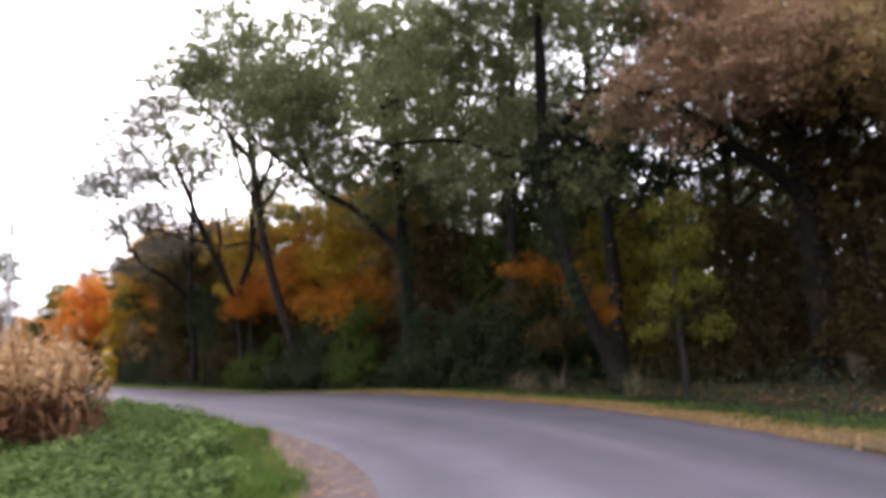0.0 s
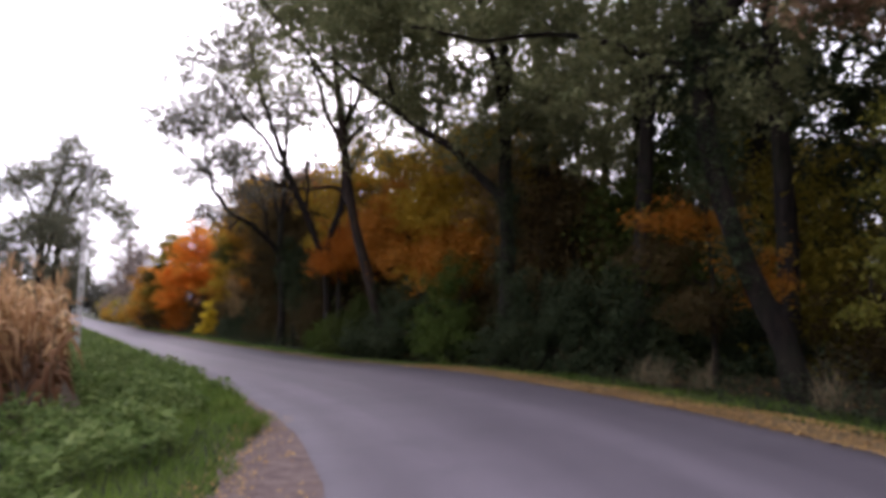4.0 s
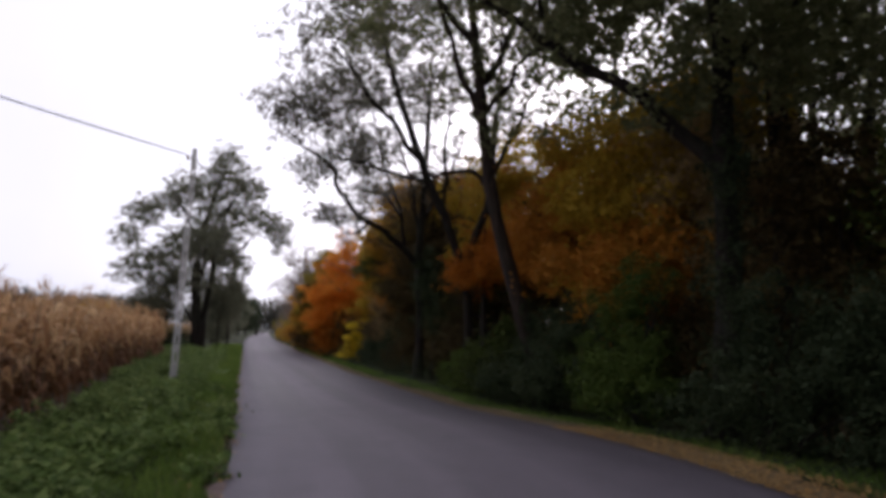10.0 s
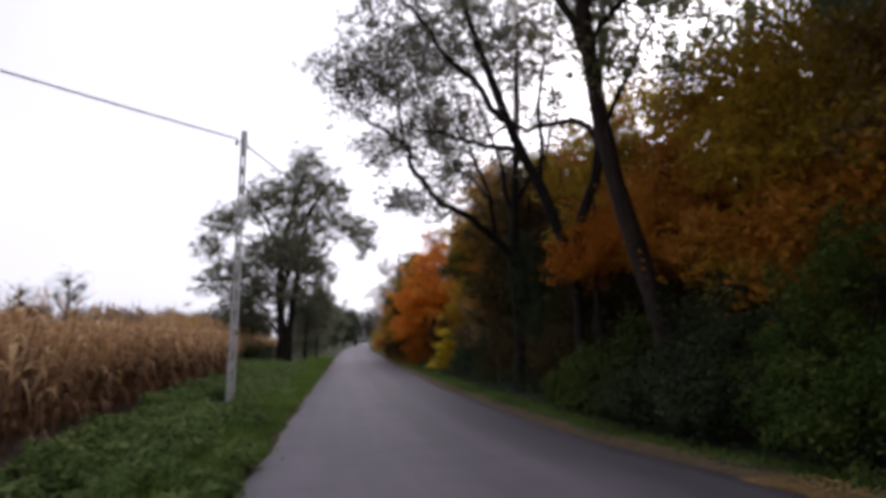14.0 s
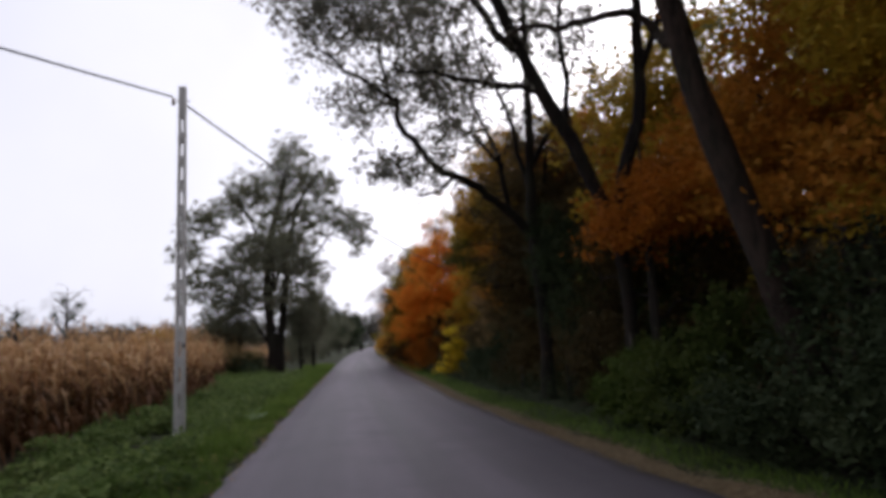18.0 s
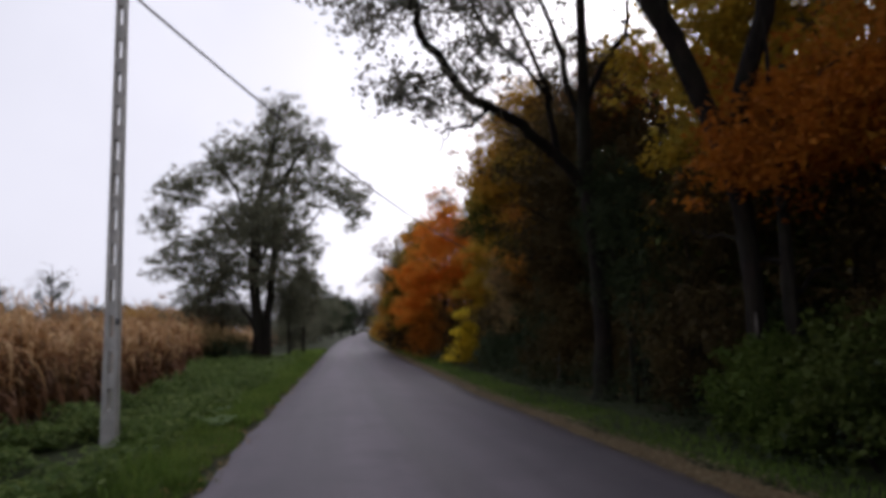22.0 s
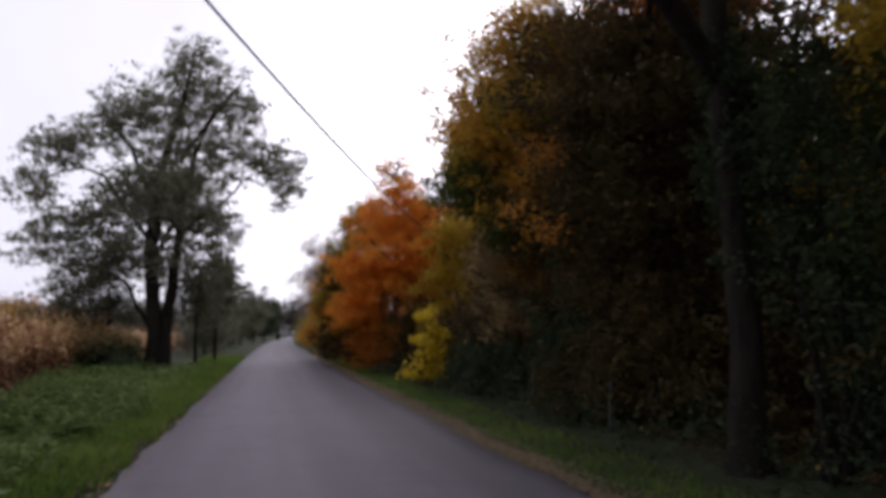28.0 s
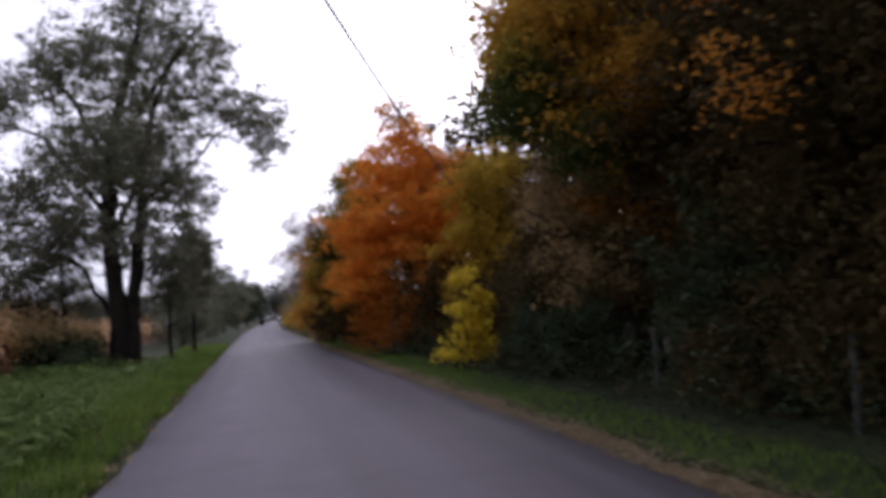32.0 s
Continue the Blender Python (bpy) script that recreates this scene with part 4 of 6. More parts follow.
make_tree("young_maple", "slim young tree with yellow-green autumn leaves on the verge", (13.35, 8.3),
          [(0, 0, 0, 0.075), (-0.05, 0.03, 1.0, 0.06), (-0.12, 0.08, 2.2, 0.045), (-0.05, 0, 4.6, 0.015)],
          [[(-0.05, 0, 1.2, 0.03), (-0.35, 0.3, 1.7, 0.02), (-0.5, 0.5, 2.0, 0.01)], [(-0.1, 0.05, 1.6, 0.03), (0.25, -0.3, 2.2, 0.02), (0.4, -0.5, 2.6, 0.01)]],
          [(0.05, -0.05, 4.0, 0.4, 0.4, 0.35), (0.0, 0.0, 3.2, 0.4, 0.45, 0.28), (0.15, -0.2, 3.4, 0.4, 0.4, 0.25), (0.2, -0.3, 2.5, 0.38, 0.4, 0.26), (-0.15, 0.15, 2.2, 0.32, 0.32, 0.22), (0.35, -0.45, 1.6, 0.36, 0.36, 0.2), (-0.4, 0.45, 1.5, 0.2, 0.2, 0.12)],
          "yellowgreen", 110, 55, 0.050, 0.16, 27, BARK, 8, 0.010)

# ---- orange, brown and yellow masses ----
make_tree("orange_hornbeam", "bushy tree in bright orange autumn leaf beside the road", (12.9, 56.6),
          [(0, 0, 0, 0.2), (0, 0, 2, 0.17), (0, 0.1, 5, 0.1), (0, 0, 8.2, 0.02)], auto_limbs(np.random.default_rng(5), 8.4, 0.18, 2.6, 8, 0.1, 0.7),
          None, None, 0, 0, 0, 0.19, 31, BARK, 8, 0.015, 0.4,
          crowns=[([(-0.1, -0.5, 2.9, 2.0, 2.0, 1.5), (0.0, -0.4, 4.6, 2.1, 2.0, 1.3), (0.0, -0.2, 6.2, 1.6, 1.6, 1.1), (-1.5, -0.3, 3.9, 1.0, 1.2, 0.8), (-1.7, -0.5, 2.4, 0.9, 1.2, 0.8), (1.2, -0.6, 4.4, 1.4, 1.4, 1.5)], "orange", 900, 56, 0.072),
                  ([(0.0, 0, 7.6, 0.9, 0.9, 0.8)], "orange", 40, 40, 0.07),
                  ([(-0.6, -0.6, 1.2, 1.6, 1.8, 0.9), (0.8, -1.2, 1.6, 1.2, 1.2, 0.9)], "rust", 200, 60, 0.065),
                  ([(0.0, -0.2, 7.9, 0.6, 0.6, 0.4)], "pink", 22, 30, 0.06)])
make_tree("olive_hornbeam", "bushy olive and amber hornbeam beside the road", (12.4, 62.4),
          [(0, 0, 0, 0.2), (0, 0, 2, 0.17), (0, 0.1, 5, 0.1), (0, 0, 7.6, 0.02)], auto_limbs(np.random.default_rng(6), 7.6, 0.18, 2.4, 7, 0.1, 0.7),
          None, None, 0, 0, 0, 0.2, 32, BARK, 8, 0.015, 0.4,
          crowns=[([(-0.4, 0, 2.6, 1.9, 2.4, 1.4), (-0.1, 0, 5.4, 1.6, 1.8, 1.3), (0, 0, 6.8, 1.2, 1.3, 0.9)], "olive", 420, 60, 0.08),
                  ([(-1.7, -0.4, 2.7, 0.6, 0.9, 0.6)], "amber", 70, 60, 0.075),
                  ([(-1.1, -0.8, 4.2, 1.1, 1.2, 0.9), (-0.9, -1.0, 2.6, 1.0, 1.0, 0.9)], "green", 170, 60, 0.075),
                  ([(-0.6, -0.4, 1.1, 1.8, 2.0, 0.8)], "dusk", 120, 60, 0.075)])
make_tree("gold_hornbeam", "amber bushy hornbeam beside the far stretch of road", (11.9, 70.5),
          [(0, 0, 0, 0.16), (0, 0, 2, 0.13), (0, 0, 5.6, 0.02)], auto_limbs(np.random.default_rng(7), 5.6, 0.15, 2.0, 6, 0.1, 0.7),
          [(-0.3, 0, 1.8, 1.7, 2.2, 1.5), (0, 0, 3.6, 1.6, 1.8, 1.4), (0, 0, 4.8, 1.0, 1.2, 0.9)], "amber", 300, 60, 0.09, 0.22, 33, BARK, 7, 0.015, 0.4)
make_tree("brown_hornbeam", "broad hornbeam hung to the ground with yellow-brown leaves", (14.8, 45.2),
          [(0, 0, 0, 0.24), (0, 0, 3, 0.2), (0, 0.1, 6.5, 0.12), (0, 0, 9.8, 0.02)], auto_limbs(np.random.default_rng(8), 9.8, 0.22, 3.0, 10, 0.08, 0.6),
          None, None, 0, 0, 0, 0.20, 34, BARK_DARK, 8, 0.016, 0.4, every=2,
          # sky light and shade put into leaf colours: browns roadward, dusk behind
          crowns=[([(-0.4, 0.3, 8.4, 1.7, 2.2, 1.4), (-1.0, 0.6, 6.8, 1.6, 2.4, 1.4), (-1.4, 0.8, 5.8, 1.0, 1.4, 0.9), (-1.4, -0.8, 6.2, 1.2, 1.6, 1.1), (-0.9, -1.2, 4.8, 1.1, 1.2, 1.2)], "brown", 900, 58, 0.065),
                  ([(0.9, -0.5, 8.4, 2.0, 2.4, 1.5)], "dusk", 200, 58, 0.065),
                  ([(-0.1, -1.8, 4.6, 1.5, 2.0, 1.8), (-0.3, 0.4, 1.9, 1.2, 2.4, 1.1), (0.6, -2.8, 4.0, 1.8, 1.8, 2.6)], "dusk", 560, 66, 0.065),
                  ([(0.2, 0.4, 3.2, 1.3, 1.8, 1.4)], "rustbrown", 200, 60, 0.065),
                  ([(-1.9, 0.1, 5.0, 0.8, 1.2, 0.7), (-1.2, -0.8, 4.0, 0.8, 1.0, 0.7)], "green", 170, 62, 0.060),
                  ([(-0.9, 0.9, 3.4, 0.8, 1.3, 0.9), (-0.7, 0.4, 2.0, 0.9, 1.5, 0.8)], "withered", 190, 62, 0.060),
                  ([(-1.7, -0.2, 5.6, 0.8, 1.2, 0.7), (-1.2, -1.2, 6.4, 0.8, 1.0, 0.6)], "olive", 150, 58, 0.065),
                  ([(-0.9, -2.2, 4.8, 0.7, 0.8, 0.5)], "amber", 60, 50, 0.06)])
make_tree("olive_maple", "golden and olive bushy tree between the orange tree and the hornbeam", (14.6, 52.0),
          [(0, 0, 0, 0.16), (0, 0, 2.4, 0.12), (0, 0, 6.2, 0.02)], auto_limbs(np.random.default_rng(9), 6.2, 0.15, 1.9, 7, 0.12, 0.7),
          [(0.1, 0, 4.6, 1.3, 1.4, 1.1), (-0.2, 0, 3.0, 1.4, 1.5, 1.1), (-0.1, 0.2, 1.4, 1.4, 1.6, 0.9)], "gold", 340, 60, 0.08, 0.2, 35, BARK, 7, 0.015, 0.4)
make_shrub("yellow_maple_sapling", "small maple sapling with bright yellow leaves at the verge", (12.42, 48.4),
           [(-0.05, 0, 1.95, 0.22, 0.25, 0.30), (0.22, 0, 1.5, 0.28, 0.3, 0.28), (-0.22, 0, 1.35, 0.24, 0.3, 0.22), (0.15, 0, 0.95, 0.36, 0.4, 0.28), (-0.32, -0.1, 0.42, 0.40, 0.4, 0.24), (0.3, 0, 0.5, 0.3, 0.3, 0.25)],
           "yellow", 66, 34, 0.068, 0.11, 36, 7, BARK, 0.2)
make_tree("orange_maple", "maple in deep orange leaf in front of the forked locust", (14.0, 30.9),
          [(0, 0, 0, 0.12), (0.1, 0, 2, 0.1), (0, 0, 5.8, 0.02)], auto_limbs(np.random.default_rng(12), 5.8, 0.12, 2.2, 6, 0.3, 0.5),
          [(-0.4, -0.6, 3.7, 1.0, 1.3, 0.6), (0.8, -1.4, 4.1, 1.3, 1.4, 0.8), (1.2, 0.6, 4.8, 1.3, 1.4, 0.9), (0.2, 0.3, 4.4, 0.9, 1.0, 0.5)], "rust", 400, 50, 0.06, 0.17, 37, BARK, 7, 0.014, 0.35)
make_tree("rust_maple", "rust-brown maple behind the leaning locust", (16.3, 27.6),
          [(0, 0, 0, 0.2), (0, 0, 3, 0.16), (0, 0, 7.2, 0.02)], auto_limbs(np.random.default_rng(13), 7.2, 0.2, 3.0, 8, 0.3, 0.5),
          [(0.4, 0, 6.4, 2.2, 2.2, 1.2), (-0.4, -0.6, 5.4, 2.2, 2.2, 1.2), (-0.9, -1.2, 4.2, 1.9, 1.9, 1.2), (1.0, 1.2, 4.6, 2.2, 2.2, 1.3), (-0.8, 1.6, 4.8, 1.8, 1.9, 1.1)], None, 0, 0, 0, 0.2, 38, BARK, 7, 0.015, 0.35, every=2,
          crowns=[([(0.4, 0, 6.4, 2.2, 2.2, 1.2), (-0.6, 0.2, 5.4, 2.0, 2.0, 1.1), (-1.2, -0.4, 4.2, 1.7, 1.7, 1.1), (1.0, 1.2, 4.6, 2.2, 2.2, 1.3), (-0.8, 1.6, 4.8, 1.8, 1.9, 1.1)], "rustbrown", 640, 52, 0.072),
                  ([(0.4, -1.8, 4.8, 1.8, 1.5, 1.1), (-0.2, -2.2, 3.2, 1.8, 1.6, 1.0), (1.2, -1.0, 6.4, 1.6, 1.4, 0.9), (-0.8, 0.0, 7.3, 1.5, 1.5, 0.8)], "gold", 400, 50, 0.070)])
make_tree("gold_maple", "golden-yellow tree standing behind the locusts", (17.2, 35.0),
          [(0, 0, 0, 0.2), (0, 0, 3, 0.16), (0, 0, 8.2, 0.02)], auto_limbs(np.random.default_rng(14), 8.2, 0.2, 3.0, 8, 0.25, 0.5),
          [(0, 0, 8.6, 2.4, 2.6, 1.6), (0, 0, 6.8, 2.4, 2.6, 1.6), (-1.2, -1.2, 5.0, 2.2, 2.2, 1.5), (0.8, 1.2, 5.2, 2.2, 2.4, 1.5), (-0.8, 1.4, 3.4, 2.0, 2.2, 1.2), (-1.6, 0.4, 7.2, 1.8, 1.8, 1.2)], "gold", 760, 50, 0.09, 0.24, 39, BARK, 7, 0.015, 0.35, every=3)
make_tree("gold_linden", "olive and brown tree behind the big locust", (16.9, 23.8),
          [(0, 0, 0, 0.2), (0, 0, 3, 0.16), (0, 0, 8.4, 0.02)], auto_limbs(np.random.default_rng(15), 8.4, 0.2, 3.0, 8, 0.25, 0.5),
          None, None, 0, 0, 0, 0.24, 40, BARK, 7, 0.015, 0.3,
          crowns=[([(0, 0, 7.0, 2.2, 2.4, 1.5), (-1.2, 0.8, 5.2, 2.2, 2.2, 1.5)], "gold", 430, 50, 0.080),
                  ([(-1.4, 0.2, 3.4, 1.9, 2.0, 1.2)], "rustbrown", 190, 50, 0.080),
                  ([(-0.4, -1.8, 5.4, 2.0, 1.8, 1.4), (0.2, -1.4, 3.2, 1.6, 1.6, 1.2)], "withered", 260, 50, 0.080)])
make_tree("orange_sapling", "small rust-leaved tree drooping beside the crooked trunk", (15.3, 13.2),
          [(0, 0, 0, 0.08), (0, 0, 2, 0.06), (-0.1, 0.1, 4.2, 0.02)], auto_limbs(np.random.default_rng(16), 4.4, 0.09, 1.5, 5, 0.35, 0.4),
          None, None, 0, 0, 0, 0.17, 41, BARK_DARK, 7, 0.012, 0.35,
          crowns=[([(-0.1, -0.3, 3.2, 0.7, 0.7, 0.4), (0.1, -0.7, 2.5, 0.6, 0.6, 0.4), (0.2, -1.0, 2.0, 0.45, 0.5, 0.35), (-0.6, 0.5, 3.4, 0.8, 0.8, 0.35)], "rustbrown", 120, 36, 0.052),
                  ([(-0.8, 0.7, 2.6, 0.9, 0.9, 0.5), (0.0, 0.1, 4.0, 0.9, 0.9, 0.4), (-0.3, 0.1, 1.6, 0.8, 0.8, 0.5)], "dusk", 120, 45, 0.055)])
make_tree("dark_locust", "tall dark trunk with thin foliage deeper in the wood", (18.7, 18.4),
          [(0, 0, 0, 0.3), (0.05, 0, 3, 0.25), (-0.1, 0.1, 7, 0.2), (0, 0, 11, 0.12), (0, 0.2, 15, 0.03)], auto_limbs(np.random.default_rng(17), 15, 0.28, 3.2, 7, 0.5, 0.7),
          [(0, 0, 13, 2.6, 2.6, 1.8), (-1.6, 0.4, 10.8, 1.8, 1.8, 1.2), (1.6, -0.6, 10.4, 1.8, 1.8, 1.2), (0.2, 1.4, 9.2, 1.6, 1.6, 1.0)], "locust", 260, 24, 0.09, 0.18, 46, BARK_DARK, 9, 0.02, 0.3)
make_tree("amber_hornbeam", "dark brown hornbeam leaning over the verge with amber leaf sprays", (14.7, 39.9),
          [(0, 0, 0, 0.18), (-0.1, 0, 2.5, 0.14), (-0.2, -0.1, 5.5, 0.1), (0, 0, 8.6, 0.02)],
          auto_limbs(np.random.default_rng(47), 8.6, 0.17, 2.6, 8, 0.2, 0.4) + [[(-0.1, 0, 2.6, 0.05), (-1.6, -0.8, 3.1, 0.035), (-3.1, -1.5, 3.3, 0.012)], [(-0.15, 0, 3.6, 0.05), (-1.6, -0.2, 4.4, 0.035), (-2.8, -0.5, 4.6, 0.012)]],
          None, None, 0, 0, 0, 0.19, 48, BARK_DARK, 7, 0.013, 0.3, every=2,
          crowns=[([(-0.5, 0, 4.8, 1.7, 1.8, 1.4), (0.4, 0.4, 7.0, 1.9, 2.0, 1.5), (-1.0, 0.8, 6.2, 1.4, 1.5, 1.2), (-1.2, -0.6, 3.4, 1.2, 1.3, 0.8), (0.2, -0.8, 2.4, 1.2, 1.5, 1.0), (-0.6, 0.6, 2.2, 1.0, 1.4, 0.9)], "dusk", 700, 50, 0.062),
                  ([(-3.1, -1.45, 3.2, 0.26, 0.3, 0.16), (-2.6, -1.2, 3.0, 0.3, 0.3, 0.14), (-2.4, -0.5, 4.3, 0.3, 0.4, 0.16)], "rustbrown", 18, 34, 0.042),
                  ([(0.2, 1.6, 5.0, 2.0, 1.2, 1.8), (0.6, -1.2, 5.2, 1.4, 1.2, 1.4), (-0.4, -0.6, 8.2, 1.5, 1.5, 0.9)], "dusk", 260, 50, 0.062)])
make_tree("tall_maple", "tall maple with an orange crest rising behind the hornbeams", (16.7, 41.6),
          [(0, 0, 0, 0.2), (0, 0, 3, 0.16), (0, 0, 9.6, 0.02)], auto_limbs(np.random.default_rng(147), 9.6, 0.2, 2.4, 8, 0.3, 0.6),
          None, None, 0, 0, 0, 0.2, 148, BARK_DARK, 7, 0.015, 0.35, every=2,
          crowns=[([(0, 0, 8.8, 1.5, 1.5, 0.9), (-0.8, -0.4, 7.6, 1.2, 1.2, 0.7)], "rust", 240, 50, 0.07),
                  ([(0.4, 0.2, 6.6, 2.0, 2.0, 1.2), (0, 0, 4.4, 1.9, 1.9, 1.5)], "dusk", 320, 50, 0.07)])
make_tree("dusky_hornbeam", "dark brown-green hornbeam behind the broad one", (18.2, 46.2),
          [(0, 0, 0, 0.2), (0, 0, 3, 0.16), (0, 0, 9.0, 0.02)], auto_limbs(np.random.default_rng(49), 9.0, 0.2, 3.0, 8, 0.1, 0.5),
          [(0, 0, 7.2, 2.4, 2.6, 1.7), (-0.8, -1.4, 4.4, 2.0, 2.0, 2.0), (0.4, 1.4, 4.4, 2.2, 2.4, 2.0), (-0.6, 0, 2.0, 2.0, 2.6, 1.6)], "dusk", 300, 80, 0.11, 0.38, 50, BARK, 7, 0.015, 0.3, every=4)

# ---- shrubs along the verge ----
make_shrub("green_elder", "leafy dark green elder bush at the edge of the verge", (13.6, 24.8),
           [(0, 0, 1.0, 0.9, 1.3, 0.7), (-0.5, 0.9, 0.6, 0.8, 1.0, 0.5), (0.3, -0.9, 1.5, 0.9, 0.9, 0.6), (0.5, 0.6, 1.9, 0.8, 1.0, 0.5), (-0.3, -1.2, 0.7, 0.6, 0.8, 0.5)], "deep", 120, 120, 0.050, 0.22, 51, 9)
make_shrub("yellow_green_elder", "yellow-green bush at the edge of the verge", (13.9, 21.9),
           [(0, 0, 1.2, 0.7, 1.0, 0.7), (-0.3, -0.8, 0.7, 0.7, 0.8, 0.5), (0.3, 0.6, 2.2, 0.6, 0.7, 0.6), (0.4, -0.5, 2.8, 0.5, 0.6, 0.5), (0.0, 1.0, 0.8, 0.6, 0.7, 0.5)], "lit", 100, 115, 0.050, 0.22, 52, 9)
make_shrub("ivy_thicket", "dark green ivy thicket below the big locust", (14.2, 18.2),
           [(0, 0, 0.9, 0.9, 1.3, 0.8), (0.2, 1.2, 0.7, 0.8, 0.9, 0.6), (0.3, -1.2, 0.6, 0.8, 1.0, 0.5), (0.6, 0.4, 1.9, 0.7, 0.9, 0.7), (0.5, -0.9, 1.5, 0.6, 0.8, 0.5)], "deep", 125, 120, 0.050, 0.22, 53, 9)
make_shrub("sunny_elder", "dull green elder bush leaning over the verge", (13.5, 28.2),
           [(0, 0, 0.9, 0.8, 1.0, 0.6), (-0.4, -0.8, 0.6, 0.7, 0.7, 0.4), (0.2, 0.8, 1.2, 0.8, 0.8, 0.5), (0.4, -0.4, 1.7, 0.6, 0.8, 0.5), (-0.3, 1.0, 0.5, 0.5, 0.7, 0.4)], "green", 100, 115, 0.050, 0.21, 54, 9)
make_shrub("low_elder", "low bright green elder bush at the foot of the forked locust", (13.2, 30.2), [(0, 0, 0.5, 0.6, 0.8, 0.45), (0.4, 0.5, 0.9, 0.5, 0.6, 0.4), (-0.2, -0.6, 0.4, 0.45, 0.5, 0.35)], "lit", 110, 100, 0.046, 0.16, 155, 8)
make_shrub("dark_elder", "dark brownish elder bush between the locusts", (13.9, 33.2),
           [(0, 0, 1.1, 0.8, 1.2, 0.8), (0.3, 0.5, 2.3, 0.7, 0.9, 0.8), (0.3, 0.2, 3.4, 0.7, 0.9, 0.7), (-0.2, -0.9, 1.3, 0.6, 0.8, 0.7)], "dusk", 170, 120, 0.046, 0.23, 55, 9)
make_shrub("blue_green_bush", "low blue-green bush beside a fence post", (13.0, 45.8), [(0, 0, 0.6, 0.6, 1.1, 0.5), (0.3, -1.1, 0.8, 0.6, 0.9, 0.5), (0.3, 0.9, 0.9, 0.5, 0.7, 0.5)], "deep", 100, 110, 0.04, 0.18, 56)
make_shrub("bramble", "thin dark bramble with a few pale leaves at the wood's edge", (13.4, 40.6), [(0, 0, 0.6, 0.6, 1.3, 0.5), (0.4, 1.0, 0.9, 0.6, 0.9, 0.5), (0.3, -1.2, 0.8, 0.6, 0.9, 0.6)], "dusk", 120, 90, 0.038, 0.2, 57)
make_shrub("dark_thicket", "tall dark brown thicket beside the broad hornbeam", (15.6, 48.6), [(0, 0, 3.8, 1.5, 1.6, 1.6), (-0.4, 0, 1.6, 1.4, 1.8, 1.3), (0.4, -0.8, 5.0, 1.2, 1.2, 1.0)], "dusk", 210, 110, 0.06, 0.32, 59, 8)
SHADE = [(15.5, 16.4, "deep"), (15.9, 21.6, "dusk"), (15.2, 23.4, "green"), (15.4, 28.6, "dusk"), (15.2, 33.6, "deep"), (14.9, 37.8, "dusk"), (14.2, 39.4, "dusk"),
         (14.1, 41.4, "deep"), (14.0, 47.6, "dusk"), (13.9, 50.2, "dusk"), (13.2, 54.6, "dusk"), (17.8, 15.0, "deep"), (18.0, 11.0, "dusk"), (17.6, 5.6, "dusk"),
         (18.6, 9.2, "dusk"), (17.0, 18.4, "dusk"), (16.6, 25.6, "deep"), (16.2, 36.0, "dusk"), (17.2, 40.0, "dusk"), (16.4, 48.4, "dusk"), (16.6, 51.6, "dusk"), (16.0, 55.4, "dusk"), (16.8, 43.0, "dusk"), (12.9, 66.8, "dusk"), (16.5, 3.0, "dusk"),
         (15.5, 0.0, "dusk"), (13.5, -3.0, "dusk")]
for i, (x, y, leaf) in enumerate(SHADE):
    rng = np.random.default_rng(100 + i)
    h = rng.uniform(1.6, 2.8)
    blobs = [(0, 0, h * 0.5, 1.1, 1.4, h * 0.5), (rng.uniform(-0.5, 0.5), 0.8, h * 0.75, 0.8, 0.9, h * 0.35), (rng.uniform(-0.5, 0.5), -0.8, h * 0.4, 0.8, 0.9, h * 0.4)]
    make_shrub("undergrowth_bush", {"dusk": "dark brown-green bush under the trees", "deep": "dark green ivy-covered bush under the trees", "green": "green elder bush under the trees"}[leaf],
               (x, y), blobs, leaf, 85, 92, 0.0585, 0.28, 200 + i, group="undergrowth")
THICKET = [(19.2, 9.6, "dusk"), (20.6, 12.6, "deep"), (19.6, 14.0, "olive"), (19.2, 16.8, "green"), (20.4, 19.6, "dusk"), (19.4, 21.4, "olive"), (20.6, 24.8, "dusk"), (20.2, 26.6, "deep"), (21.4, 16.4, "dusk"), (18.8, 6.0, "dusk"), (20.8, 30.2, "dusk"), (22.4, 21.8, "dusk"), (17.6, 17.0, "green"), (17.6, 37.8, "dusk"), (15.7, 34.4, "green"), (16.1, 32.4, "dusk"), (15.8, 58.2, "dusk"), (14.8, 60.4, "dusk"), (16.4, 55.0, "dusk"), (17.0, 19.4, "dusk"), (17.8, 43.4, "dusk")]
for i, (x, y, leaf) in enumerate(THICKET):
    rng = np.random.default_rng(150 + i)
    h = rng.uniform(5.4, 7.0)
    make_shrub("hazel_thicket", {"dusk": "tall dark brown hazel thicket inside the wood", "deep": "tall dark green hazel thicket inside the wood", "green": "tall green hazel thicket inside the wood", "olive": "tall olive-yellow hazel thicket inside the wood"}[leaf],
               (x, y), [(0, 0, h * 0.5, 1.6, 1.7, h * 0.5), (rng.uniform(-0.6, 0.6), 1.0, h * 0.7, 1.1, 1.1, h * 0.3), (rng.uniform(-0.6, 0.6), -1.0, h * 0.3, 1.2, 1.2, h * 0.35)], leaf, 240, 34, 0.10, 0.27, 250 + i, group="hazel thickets")
